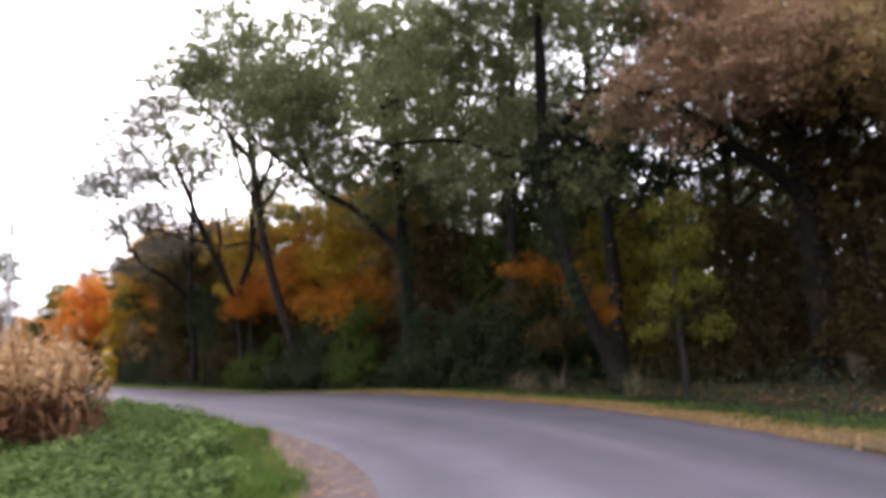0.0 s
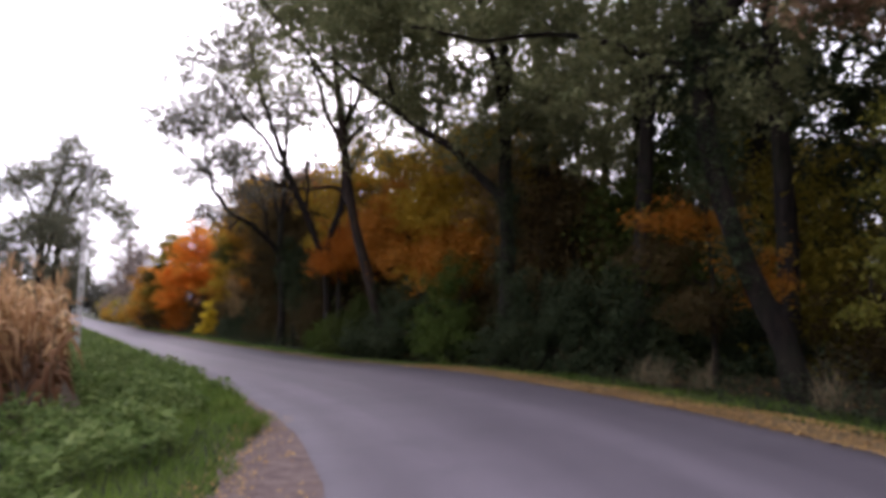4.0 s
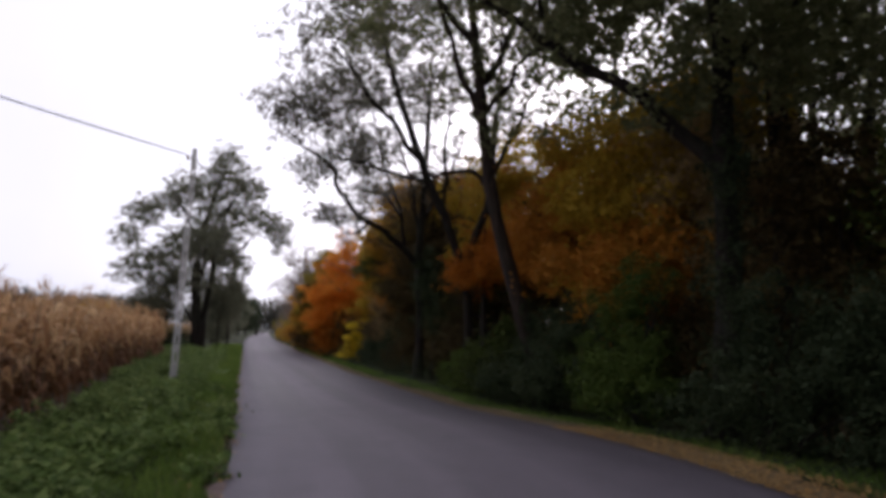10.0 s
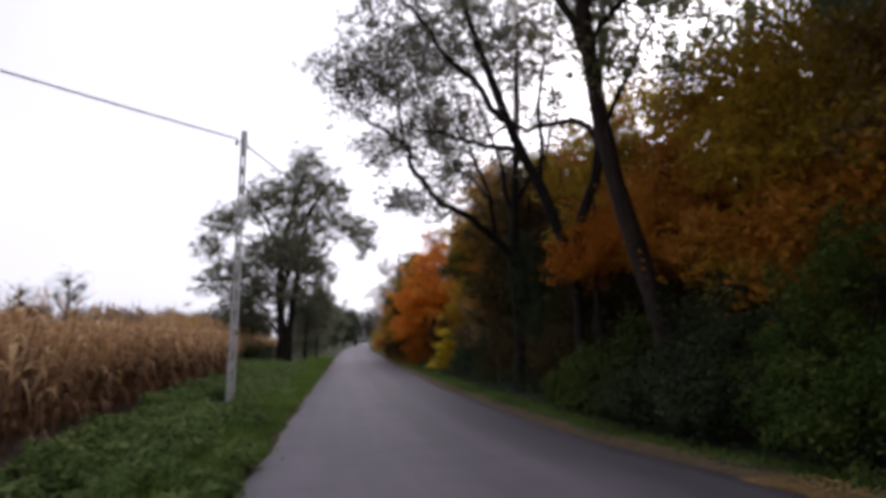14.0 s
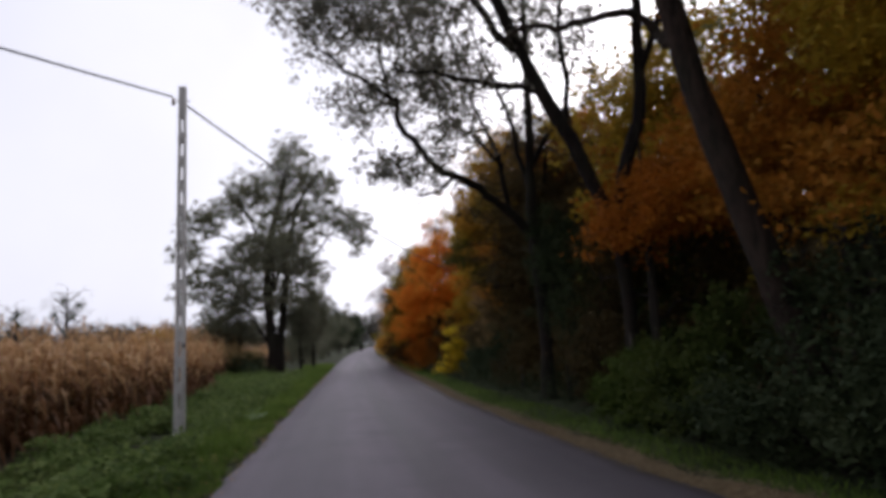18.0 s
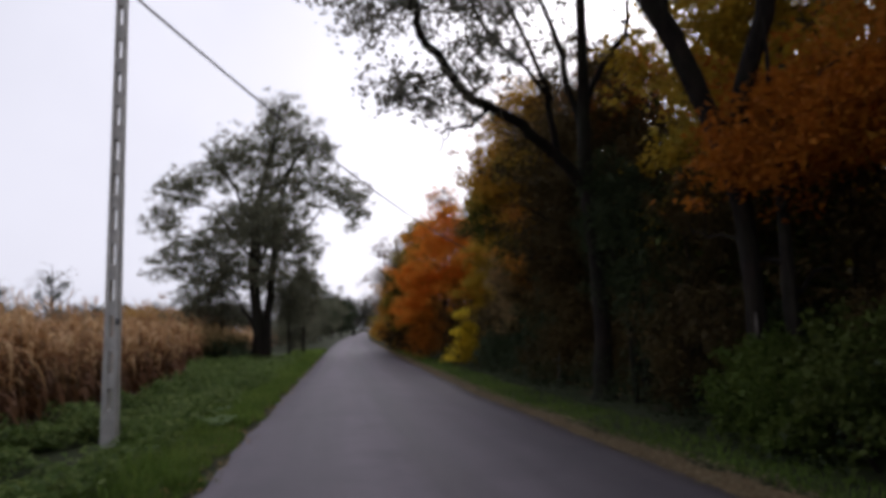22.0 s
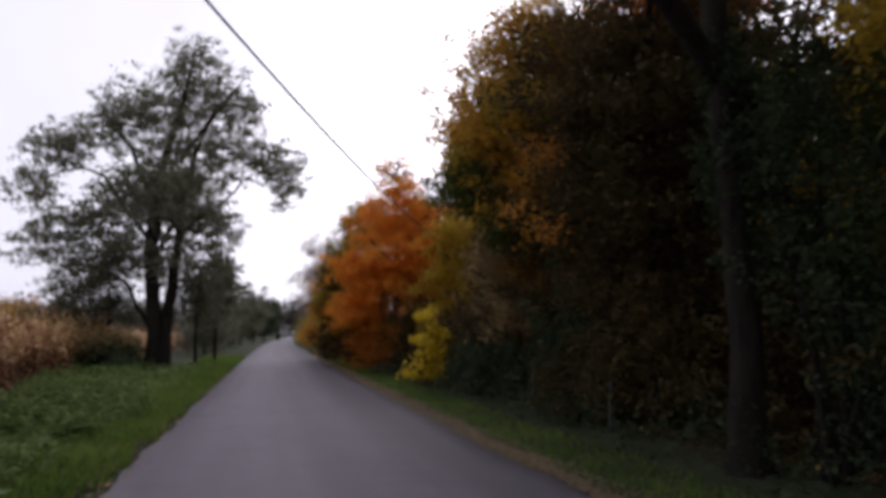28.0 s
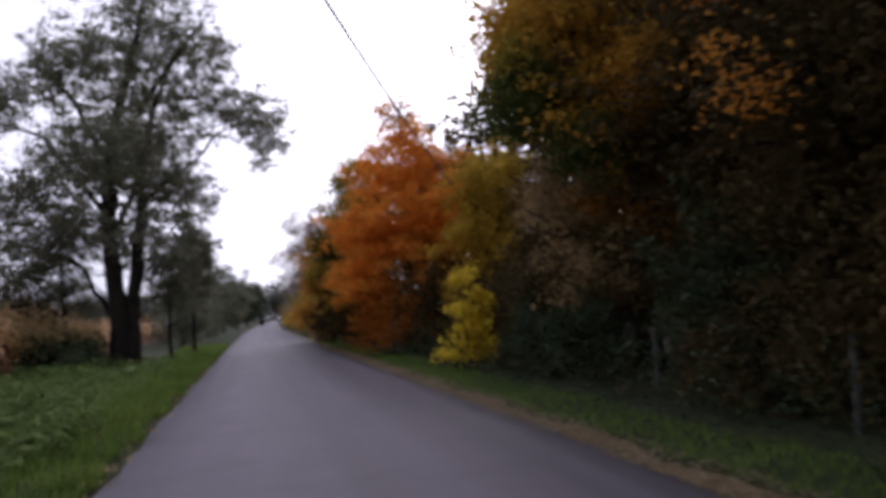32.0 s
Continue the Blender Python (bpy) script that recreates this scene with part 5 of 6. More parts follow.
for i in range(9):
    y = 72 + i * 7.5
    rng = np.random.default_rng(300 + i)
    h = rng.uniform(2.0, 4.2)
    make_shrub("roadside_bush", "brownish bush lining the far road", (12.6 + rng.uniform(0, 1.2) + 0.01 * i, y), [(0, 0, h * 0.5, 1.6, 3.0, h * 0.5), (0, 1.5, h * 0.6, 1.3, 2.0, h * 0.4)],
               ["brown", "pink", "olive"][i % 3], 80, 45, 0.16, 0.4, 310 + i, group="far roadside bushes")

# ---- left side beyond the alder ----
for i, (x, y, h, leaf) in enumerate([(0.8, 58.6, 2.0, "withered"), (-1.4, 60.2, 2.6, "withered"), (-3.0, 61.6, 3.2, "brown"), (-0.2, 62.5, 3.0, "dusk"), (2.0, 58.9, 1.0, "deep"), (-4.2, 62, 2.2, "dusk"), (1.6, 60.6, 1.7, "withered"), (0.2, 59.4, 1.5, "brown"), (-2.2, 58.8, 1.9, "withered"), (3.9, 79, 4.8, "alder"), (4.0, 87, 5.6, "alder"), (3.6, 95, 7.0, "deep"), (4.4, 106, 7.0, "alder"), (4.6, 122, 7.5, "deep"), (5.5, 140, 8.0, "alder"), (7, 165, 8.0, "deep")]):
    make_shrub("field_edge_bush", "dark bushy growth along the field edge", (x, y), [(0, 0, h * 0.55, 1.0 + h * 0.16, 1.4 + h * 0.2, h * 0.45), (-0.5, 0.8, h * 0.4, 1.0 + h * 0.1, 1.2 + h * 0.2, h * 0.35)],
               leaf, 80, 80, 0.08 + 0.0012 * (y - 50), 0.27 + 0.002 * (y - 50), 400 + i, group="bushes along the field")
make_tree("thin_sapling", "thin young tree beside the field", (5.5, 66.0), [(0, 0, 0, 0.09), (0, 0, 2, 0.07), (0.1, 0, 6, 0.02)], auto_limbs(np.random.default_rng(18), 6, 0.08, 1.2, 5, 0.3, 0.6),
          [(0, 0, 4.6, 1.0, 1.0, 1.2), (0.2, 0, 3.0, 0.9, 0.9, 0.8)], "alder", 60, 50, 0.11, 0.28, 42, BARK_DARK, 6, 0.012)
make_tree("thin_sapling", "thin young alder growing behind the great alder", (1.3, 62.2), [(0, 0, 0, 0.10), (0.05, 0, 2, 0.08), (-0.1, 0, 5.8, 0.02)], auto_limbs(np.random.default_rng(181), 5.8, 0.09, 1.6, 6, 0.3, 0.5),
          [(0, 0, 4.6, 1.2, 1.2, 1.1), (-0.4, 0, 3.2, 1.3, 1.2, 0.8), (0.6, 0.2, 2.4, 1.0, 1.0, 0.7)], "alder", 110, 60, 0.075, 0.28, 142, BARK_DARK, 6, 0.012)
make_tree("thin_sapling", "thin young alder at the road side of the great alder", (4.9, 62.8), [(0, 0, 0, 0.08), (0.0, 0, 1.6, 0.06), (0.2, 0, 4.6, 0.02)], auto_limbs(np.random.default_rng(182), 4.6, 0.07, 1.2, 5, 0.3, 0.5),
          [(0.1, 0, 3.6, 0.9, 0.9, 0.9), (0.2, 0, 2.4, 0.9, 0.9, 0.6)], "alder", 70, 60, 0.075, 0.26, 143, BARK_DARK, 6, 0.012)
make_tree("pale_bare_tree", "tall nearly bare tree with pinkish twigs far along the road", (15.5, 128), [(0, 0, 0, 0.35), (0, 0, 5, 0.28), (0, 0, 16, 0.04)],
          auto_limbs(np.random.default_rng(19), 16, 0.34, 6.0, 9, 0.25, 0.7), [(0, 0, 12, 4.5, 4.5, 3.6), (-2, 0, 8, 4, 4, 2.6), (2, 0, 7, 4, 4, 2.6), (0, 0, 4, 3.5, 3.5, 2)], "pink", 260, 40, 0.17, 0.6, 43, BARK, 7, 0.03, 0.3)
make_tree("pale_bare_tree", "nearly bare pinkish tree far along the road", (13.5, 96), [(0, 0, 0, 0.25), (0, 0, 4, 0.2), (0, 0, 9.5, 0.04)],
          auto_limbs(np.random.default_rng(20), 9.5, 0.24, 3.6, 8, 0.25, 0.7), [(0, 0, 7, 2.6, 2.8, 2.2), (-1, 0, 4.5, 2.4, 2.6, 1.8), (0, 0, 2.4, 2.2, 2.6, 1.5)], "pink", 170, 40, 0.15, 0.45, 44, BARK, 7, 0.025, 0.3)

# ---- the wood behind ----
PROTO = [wood_tree("wood_tree", "dark green tree of the wood", 11.2, 0.24, 3.3, "deep", 240, 20, 0.16, 61),
         wood_tree("wood_tree", "dark brown-green tree of the wood", 10.0, 0.22, 3.1, "dusk", 240, 20, 0.16, 62, 0.6),
         wood_tree("wood_tree", "rust-brown tree of the wood", 8.8, 0.2, 2.9, "brown", 240, 20, 0.155, 63, -0.5),
         wood_tree("wood_tree", "tall slender locust of the wood with thin foliage", 14.5, 0.28, 3.4, "locust", 190, 16, 0.12, 64, 0.8, 0.42),
         wood_tree("wood_tree", "olive-yellow tree of the wood", 8.6, 0.2, 2.9, "olive", 240, 20, 0.155, 65)]
wood_rng = random.Random(7)
near_wood = [(17.8, 50.2, 1), (18.6, 54.8, 0), (17.4, 60.4, 1), (16.6, 66.8, 2), (20.2, 43.2, 1), (19.6, 37.6, 2), (17.4, 21.4, 3), (19.9, 15.6, 0), (21.6, 23.6, 3), (20.6, 28.8, 0), (18.0, 13.4, 3),
             (21.4, 11.2, 0), (22.4, 18.8, 0), (19.0, 31.6, 3), (16.6, 16.6, 3), (22.8, 33.6, 0), (23.8, 27.0, 3), (20.6, 7.2, 1), (19.4, 3.4, 0), (18.9, 22.6, 3)]
spots = [(a, b) for a, b, k in near_wood]
for i in range(400):
    y = wood_rng.uniform(-22, 74)
    x = float(right_edge(y)) + wood_rng.uniform(7.0, 30) * (1 if y > 2 else 0.9)
    if all((x - a) ** 2 + (y - b) ** 2 > 11.5 for a, b in spots) and len(spots) < 60 and math.hypot(x, y) > 12:
        spots.append((x, y))
used = set()
for i, (x, y) in enumerate(spots):
    k = near_wood[i][2] if i < len(near_wood) else wood_rng.choice([0, 0, 1, 1, 2, 3, 3, 4])
    s = wood_rng.uniform(0.8, 1.15)
    m = pose(x, y, float(ground_z(x, y)) - 0.04, 0, 0, wood_rng.uniform(0, 360))
    if k not in used:
        PROTO[k].matrix_basis = m
        used.add(k)
    else:
        copy_thing(PROTO[k], m)
    tagged(PROTO[k], group="trees of the wood")

# the wood's far depth, seen only as darkness between the trunks: one leaf mass with that shade in its colour
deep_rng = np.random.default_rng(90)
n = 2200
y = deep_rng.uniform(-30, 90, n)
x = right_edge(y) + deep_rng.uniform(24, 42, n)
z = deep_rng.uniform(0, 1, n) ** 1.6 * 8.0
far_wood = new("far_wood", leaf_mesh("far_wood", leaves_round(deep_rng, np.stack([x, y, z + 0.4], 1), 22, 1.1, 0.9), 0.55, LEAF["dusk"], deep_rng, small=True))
tagged(far_wood, "band of dark leaves standing in for the shaded depth of the wood", "wood", kind="stuff")

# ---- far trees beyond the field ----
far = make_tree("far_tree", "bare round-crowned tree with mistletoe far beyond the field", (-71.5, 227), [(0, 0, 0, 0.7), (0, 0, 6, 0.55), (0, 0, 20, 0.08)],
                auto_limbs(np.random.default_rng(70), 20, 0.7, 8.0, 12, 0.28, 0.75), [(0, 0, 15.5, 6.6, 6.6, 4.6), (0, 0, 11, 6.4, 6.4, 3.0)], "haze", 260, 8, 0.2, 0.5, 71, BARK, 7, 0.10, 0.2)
rng = np.random.default_rng(72)
for spot in ((-3.4, 0, 12.5), (1.6, 0, 12.2), (-0.8, 0, 16.6), (3.4, 0, 15.2)):
    tagged(part("mistletoe", leaf_mesh("mistletoe", leaves_round(rng, np.array([spot]), 110, 0.6, 1.0), 0.34, LEAF["deep"], rng), far), "dark round mistletoe ball", kind="stuff")
bush = make_tree("far_bushy_tree", "bushy tree on the field's far side, haze tinted into its grey leaves", (-40, 215), [(0, 0, 0, 0.4), (0, 0, 3, 0.3), (0, 0, 9, 0.05)],
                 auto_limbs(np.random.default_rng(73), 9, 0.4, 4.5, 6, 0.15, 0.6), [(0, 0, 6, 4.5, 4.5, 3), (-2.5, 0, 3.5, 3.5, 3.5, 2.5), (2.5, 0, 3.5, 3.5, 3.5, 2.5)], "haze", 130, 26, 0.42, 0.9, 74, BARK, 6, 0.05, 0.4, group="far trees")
far_rng = random.Random(9)
for i in range(26):
    x = -150 + i * 6.1 + far_rng.uniform(-2.5, 2.5)
    y = 205 + far_rng.uniform(-12, 40) + 0.2 * abs(x)
    copy_thing(bush, pose(x, y, -0.05, 0, 0, far_rng.uniform(0, 360)))
for x, y in ((9.5, 188), (3.5, 196), (15.5, 192), (21, 205), (-3, 204), (28, 196)):
    copy_thing(bush, pose(x, y, -0.05, 0, 0, far_rng.uniform(0, 360)))
copy_thing(far, pose(-74, 203, -0.05, 0, 0, 130) @ Matrix.Diagonal((0.72, 0.72, 0.72, 1)))
make_shrub("field_hedge_bush", "orange-brown bush standing in the field", (-12.2, 98), [(0, 0, 2.4, 3.4, 2.6, 2.3), (3.2, 0, 2.2, 2.8, 2.4, 2.1), (-2.8, 0, 1.9, 2.2, 2.2, 1.6)], "oak", 190, 50, 0.14, 0.34, 75)
make_shrub("field_hedge_bush", "pale brown bush standing in the field", (-19.5, 84), [(0, 0, 1.4, 3.2, 2.4, 1.5), (-3.0, 0, 1.2, 2.6, 2.2, 1.1)], "pink", 80, 50, 0.16, 0.4, 76)


# ---- concrete power pole and its cable ----
def pole_mesh():
    """A tapered concrete post of two flanges joined by rungs, so that slots go right through it."""
    bm = bmesh.new()
    h = 7.4

    def half(z):
        return 0.104 - 0.036 * z / h

    def block(x0, x1, z0, z1, d0, d1):
        vs = [bm.verts.new((x, y, z)) for z, d, xs in ((z0, d0, x0), (z1, d1, x1)) for x, y in ((xs[0], -d), (xs[1], -d), (xs[1], d), (xs[0], d))]
        for f in ((0, 3, 2, 1), (4, 5, 6, 7), (0, 1, 5, 4), (1, 2, 6, 5), (2, 3, 7, 6), (3, 0, 4, 7)):
            bm.faces.new([vs[k] for k in f])

    def depth(z):
        return 0.10 - 0.03 * z / h

    slot = 0.034
    for side in (-1, 1):
        for i in range(14):
            z0, z1 = h * i / 14, h * (i + 1) / 14
            a, b = half(z0), half(z1)
            s0, s1 = min(slot, a * 0.5), min(slot, b * 0.5)
            block(tuple(sorted((side * s0, side * a))), tuple(sorted((side * s1, side * b))), z0, z1, depth(z0), depth(z1))
    z = 0.0
    for top in (0.55, *[0.55 + 0.53 * (i + 1) for i in range(12)]):
        a, b = (z, top) if z == 0 else (top - 0.22, top)
        block((-min(slot, half(a) * 0.5), min(slot, half(a) * 0.5)), (-min(slot, half(b) * 0.5), min(slot, half(b) * 0.5)), a, b, depth(a) - 0.012, depth(b) - 0.012)
        z = top
    block((-half(6.9) * 0.5, half(6.9) * 0.5), (-half(h) * 0.5, half(h) * 0.5), 6.9, h, depth(6.9) - 0.012, depth(h) - 0.012)
    bmesh.ops.remove_doubles(bm, verts=bm.verts, dist=0.0005)
    me = bpy.data.meshes.new("post")
    bm.to_mesh(me)
    bm.free()
    me.materials.append(CONCRETE)
    return me


def lathe(name, rings, material, sides=12):
    t = Tubes()
    t.add([(0, 0, z, r) for z, r in rings], sides)
    return t.mesh(name, material)


pole = thing("power_pole", (4.7, 33.1, float(ground_z(4.7, 33.1)) - 0.04), "slotted grey concrete power pole standing in the verge", "power pole")
part("post", pole_mesh(), pole)
t = Tubes()
t.add([(-0.16, 0, 7.08, 0.012), (0.16, 0, 7.08, 0.012)], 6)
part("bracket", t.mesh("bracket", STEEL), pole, "galvanised steel hook bolt")
ins = part("insulator", lathe("insulator", [(-0.08, 0.001), (-0.08, 0.035), (-0.03, 0.045), (0.0, 0.028), (0.04, 0.042), (0.075, 0.03), (0.08, 0.001)], PORCELAIN), pole, "brown porcelain insulator")
ins.location = (-0.19, -0.0, 7.08)
plate = part("number_plate", raw_mesh("number_plate", [(-0.03, -0.104, 1.78), (0.03, -0.104, 1.78), (0.03, -0.104, 1.88), (-0.03, -0.104, 1.88), (-0.03, -0.098, 1.78), (0.03, -0.098, 1.78), (0.03, -0.098, 1.88), (-0.03, -0.098, 1.88)],
                                      [(0, 1, 2, 3), (7, 6, 5, 4), (0, 4, 5, 1), (3, 2, 6, 7), (0, 3, 7, 4), (1, 5, 6, 2)], CABLE), pole, "small dark plate")
plate.location = (0.09, 0, 0)
far_pole = copy_thing(pole, pose(26.4, 81.2, float(ground_z(26.4, 81.2)) - 0.05, 0, 0, 20))
side_pole = copy_thing(pole, pose(-22.3, -2.9, -0.05, 0, 0, 40))


def cable(a, b, sag, label):
    a, b = np.array(a, float), np.array(b, float)
    rows = []
    for s in np.linspace(0, 1, 40):
        p = a + (b - a) * s
        rows.append((p[0], p[1], p[2] - sag * 4 * s * (1 - s), 0.021))
    t = Tubes()
    t.add(rows, 6)
    tagged(new("power_cable", t.mesh("power_cable", CABLE)), label, "cable", "overhead cable")


cable((4.6, 33.15, 7.0), (26.3, 81.2, 7.2), 2.27, "dark grey overhead cable crossing the road to the next pole")
cable((4.5, 33.05, 7.03), (-22.3, -2.9, 7.03), 0.55, "dark grey overhead cable above the maize field")


# ---- fence posts in the undergrowth ----
def fence_post():
    bm = bmesh.new()
    bmesh.ops.create_cube(bm, size=1.0)
    for v in bm.verts:
        v.co = Vector((v.co.x * 0.07, v.co.y * 0.07, (v.co.z + 0.5) * 0.98))
    bmesh.ops.bevel(bm, geom=bm.edges[:], offset=0.012, segments=1, affect="EDGES")
    me = bpy.data.meshes.new("post")
    bm.to_mesh(me)
    bm.free()
    me.materials.append(POST)
    return me


fp = thing("fence_post", (13.35, 42.6, float(ground_z(13.35, 42.6)) - 0.05), "grey concrete fence post overgrown by bushes", "fence post", "fence posts")
part("post", fence_post(), fp)
for z in (0.4, 0.8):
    t = Tubes()
    t.add([(-0.045, 0, z, 0.006), (0.045, 0, z, 0.006)], 5)
    part("wire_staple", t.mesh("wire_staple", STEEL), fp)
copy_thing(fp, pose(13.3, 39.2, float(ground_z(13.3, 39.2)) - 0.05, 1, 2, 5))


# ---- maize ----
def maize_arrays(rng, leaves, fine):
    """Blades (and stalk) of one dry maize plant about two metres tall: verts and quads for blades, then for the stalk."""
    v, f, low = [], [], []
    h = rng.uniform(1.4, 2.0)
    segs = 4 if fine else 2
    for i in range(leaves):
        z = h * (0.14 + 0.82 * (i + rng.uniform(-0.3, 0.3)) / leaves)
        a = (i % 2) * math.pi + rng.normal(0, 0.7)
        length = rng.uniform(0.28, 0.66) * (0.75 if z > h * 0.85 else 1)
        rise_up = rng.uniform(0.05, 0.75) * length
        fall = rng.uniform(0.15, 1.45) * length
        d = np.array([math.cos(a), math.sin(a), 0])
        n = np.array([-d[1], d[0], 0])
        tw = rng.normal(0, 1.1)
        for k in range(segs + 1):
            s = k / segs
            p = d * length * (s - 0.25 * s * s) * 0.85 + np.array([0, 0, z + rise_up * s * 2.0 * (1 - s * 0.5) - fall * s * s])
            p[2] = max(p[2], 0.02)
            w = (0.046 if fine else 0.058) * (1 - s ** 2.5) + 0.004
            q = n * math.cos(tw * s) + np.array([0, 0, math.sin(tw * s)])
            v += [p - q * w, p + q * w]
        b = len(v) - 2 * (segs + 1)
        f += [(b + 2 * k, b + 2 * k + 1, b + 2 * k + 3, b + 2 * k + 2) for k in range(segs)]
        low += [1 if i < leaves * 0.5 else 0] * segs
    for i in range(5 if fine else 2):
        a = rng.uniform(0, 6.3)
        d = np.array([math.cos(a) * 0.10, math.sin(a) * 0.10, 0.2])
        n = np.array([-math.sin(a), math.cos(a), 0]) * 0.007
        p0 = np.array([0, 0, h])
        b = len(v)
        v += [p0 - n, p0 + n, p0 + d + n * 0.5, p0 + d - n * 0.5]
        f.append((b, b + 1, b + 2, b + 3))
        low.append(0)
    return np.array(v), np.array(f), h, np.array(low, np.int32)


def wither_and_shade(me, low):
    """Gives the lower blades their browner material, withered and shadowed in one colour."""
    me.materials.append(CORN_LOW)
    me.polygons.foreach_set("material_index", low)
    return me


def maize_plant(seed):
    rng = np.random.default_rng(seed)
    v, f, h, low = maize_arrays(rng, 14, True)
    root = thing("maize_plant", (0, 0, 0), "dry tan maize plant with drooping leaves at the field's edge", "maize plant", "maize at the field edge")
    part("foliage", wither_and_shade(raw_mesh("foliage", v, f, CORN), low), root)
    t = Tubes()
    t.add([(0, 0, 0, 0.014), (0.01, 0, h * 0.5, 0.012), (0, 0.01, h, 0.006)], 5)
    part("stalk", t.mesh("stalk", CORN_STALK), root)
    t = Tubes()
    t.add([(0.02, 0, h * 0.5, 0.012), (0.06, 0.01, h * 0.53, 0.032), (0.11, 0.02, h * 0.50, 0.030), (0.16, 0.02, h * 0.44, 0.006)], 6)
    part("cob", t.mesh("cob", CORN), root, "hanging dry cob")
    return root


plants = [maize_plant(500 + i) for i in range(6)]
maize_rng = random.Random(3)
count = 0
for row in range(3):
    y = 14.3 if row == 0 else 13.4
    while y < 46:
        x = float(field_edge(y)) - 0.15 - 0.72 * row + maize_rng.uniform(-0.1, 0.1)
        k = count % 6
        m = pose(x, y, 0.03, maize_rng.uniform(-7, 7), maize_rng.uniform(-7, 7), maize_rng.uniform(0, 360))
        if count < 6:
            plants[k].matrix_basis = m
        else:
            copy_thing(plants[k], m)
        count += 1
        y += maize_rng.uniform(0.24, 0.44) if row < 2 else maize_rng.uniform(0.35, 0.6)


def maize_mass(name, seed, spots_x, step, y0, y1, leaves, fine, label):
    rng = np.random.default_rng(seed)
    protos = [maize_arrays(rng, leaves, fine) for i in range(10)]
    vs, fs, lows, n = [], [], [], 0
    for x0 in spots_x:
        ys = np.arange(y0(x0), y1(x0), step)
        for y in ys + rng.uniform(-0.4, 0.4, len(ys)) * step:
            v, f, h, low = protos[rng.integers(10)]
            a = rng.uniform(0, 6.283)
            ca, sa2 = math.cos(a), math.sin(a)
            s = rng.uniform(0.85, 1.12)
            w = np.empty_like(v)
            w[:, 0] = (v[:, 0] * ca - v[:, 1] * sa2) * s + x0 + rng.normal(0, 0.06)
            w[:, 1] = (v[:, 0] * sa2 + v[:, 1] * ca) * s + y
            w[:, 2] = v[:, 2] * s + 0.02
            vs.append(w)
            fs.append(f + n)
            lows.append(low)
            n += len(v)
    ob = new(name, wither_and_shade(raw_mesh(name, np.vstack(vs), np.vstack(fs), CORN), np.concatenate(lows)))
    return tagged(ob, label, "maize", kind="stuff")


maize_mass("maize_field", 601, np.arange(2.75, -1.0, -0.42), 0.24, lambda x: 13.0, lambda x: 46 if x > 1.6 else 56, 11, True, "dense stand of dry tan maize")
maize_mass("maize_field_middle", 602, np.arange(-1.2, -12, -0.72), 0.36, lambda x: 13.0, lambda x: 62, 8, False, "dense stand of dry tan maize farther in")
maize_mass("maize_field_far", 603, np.arange(-12.2, -52, -1.05), 0.62, lambda x: 13.0 if x > -30 else 30.0, lambda x: 100, 5, False, "far part of the dry maize field")
maize_mass("maize_field_back", 604, np.arange(1.0, -12, -1.1), 0.7, lambda x: 62.5, lambda x: 110, 8, False, "dry maize beyond the alder")


# ---- grass, herbs and fallen leaves ----
def blades(name, x, y, z, length, width, lean, material, label, rng, category="grass"):
    n = len(x)
    a = rng.uniform(0, 6.283, n)
    d = np.stack([np.cos(a), np.sin(a), np.zeros(n)], 1)
    side = np.stack([-np.sin(a), np.cos(a), np.zeros(n)], 1)
    l = (length * rng.uniform(0.5, 1.3, n))[:, None]
    p = np.stack([x, y, z], 1)
    ln = (lean * rng.uniform(0.2, 1.4, n))[:, None]
    mid = p + d * l * ln * 0.35 + np.array([0, 0, 1]) * l * 0.62
    tip = p + d * l * ln + np.array([0, 0, 1]) * l * np.clip(1.05 - ln * 0.5, 0.3, 1)
    low = p + d * l * ln * 0.12 + np.array([0, 0, 1]) * l * 0.3
    v = np.stack([p, low + side * width + (mid - low) * 0.3, tip, low - side * width + (mid - low) * 0.3], 1).reshape(-1, 3)
    me = raw_mesh(name, v, np.arange(4 * n).reshape(-1, 4), material)
    return tagged(new(name, me), label, category, kind="stuff")


def scatter(rng, n, y0, y1, lo, hi, power=1.0):
    """Random places between two lines of the plan, more of them near the first where power > 1."""
    y = rng.uniform(y0, y1, n)
    s = rng.uniform(0, 1, n) ** power
    x = lo(y) + (hi(y) - lo(y)) * s
    return x, y, ground_z(x, y)


def left_grass_line(y):
    return left_edge(y) - 0.60 * rise((13.5 - y) / 4.0) * rise((y + 6) / 8) - 0.12 - 0.08 * np.sin(y * 2.3) - 0.05 * np.sin(y * 6.1)


rng = np.random.default_rng(80)
x, y, z = scatter(rng, 48000, -4, 34, left_grass_line, lambda y: left_grass_line(y) - np.where(y < 14, 3.6, 1.8), 1.3)
blades("verge_grass", x, y, z - 0.02, 0.15, 0.006, 0.7, GRASS, "short bright green grass beside the asphalt", rng)
x, y, z = scatter(rng, 26000, 34, 75, left_grass_line, lambda y: left_grass_line(y) - 2.2, 1.2)
blades("verge_grass_far", x, y, z - 0.02, 0.20, 0.012, 0.7, GRASS, "green grass along the far verge", rng)
x, y, z = scatter(rng, 22000, -2, 13.5, lambda y: left_edge(y) - 3.5, lambda y: left_edge(y) - 16, 1.0)
blades("meadow_grass", x, y, z - 0.02, 0.18, 0.010, 0.8, GRASS, "green grass in front of the maize", rng)
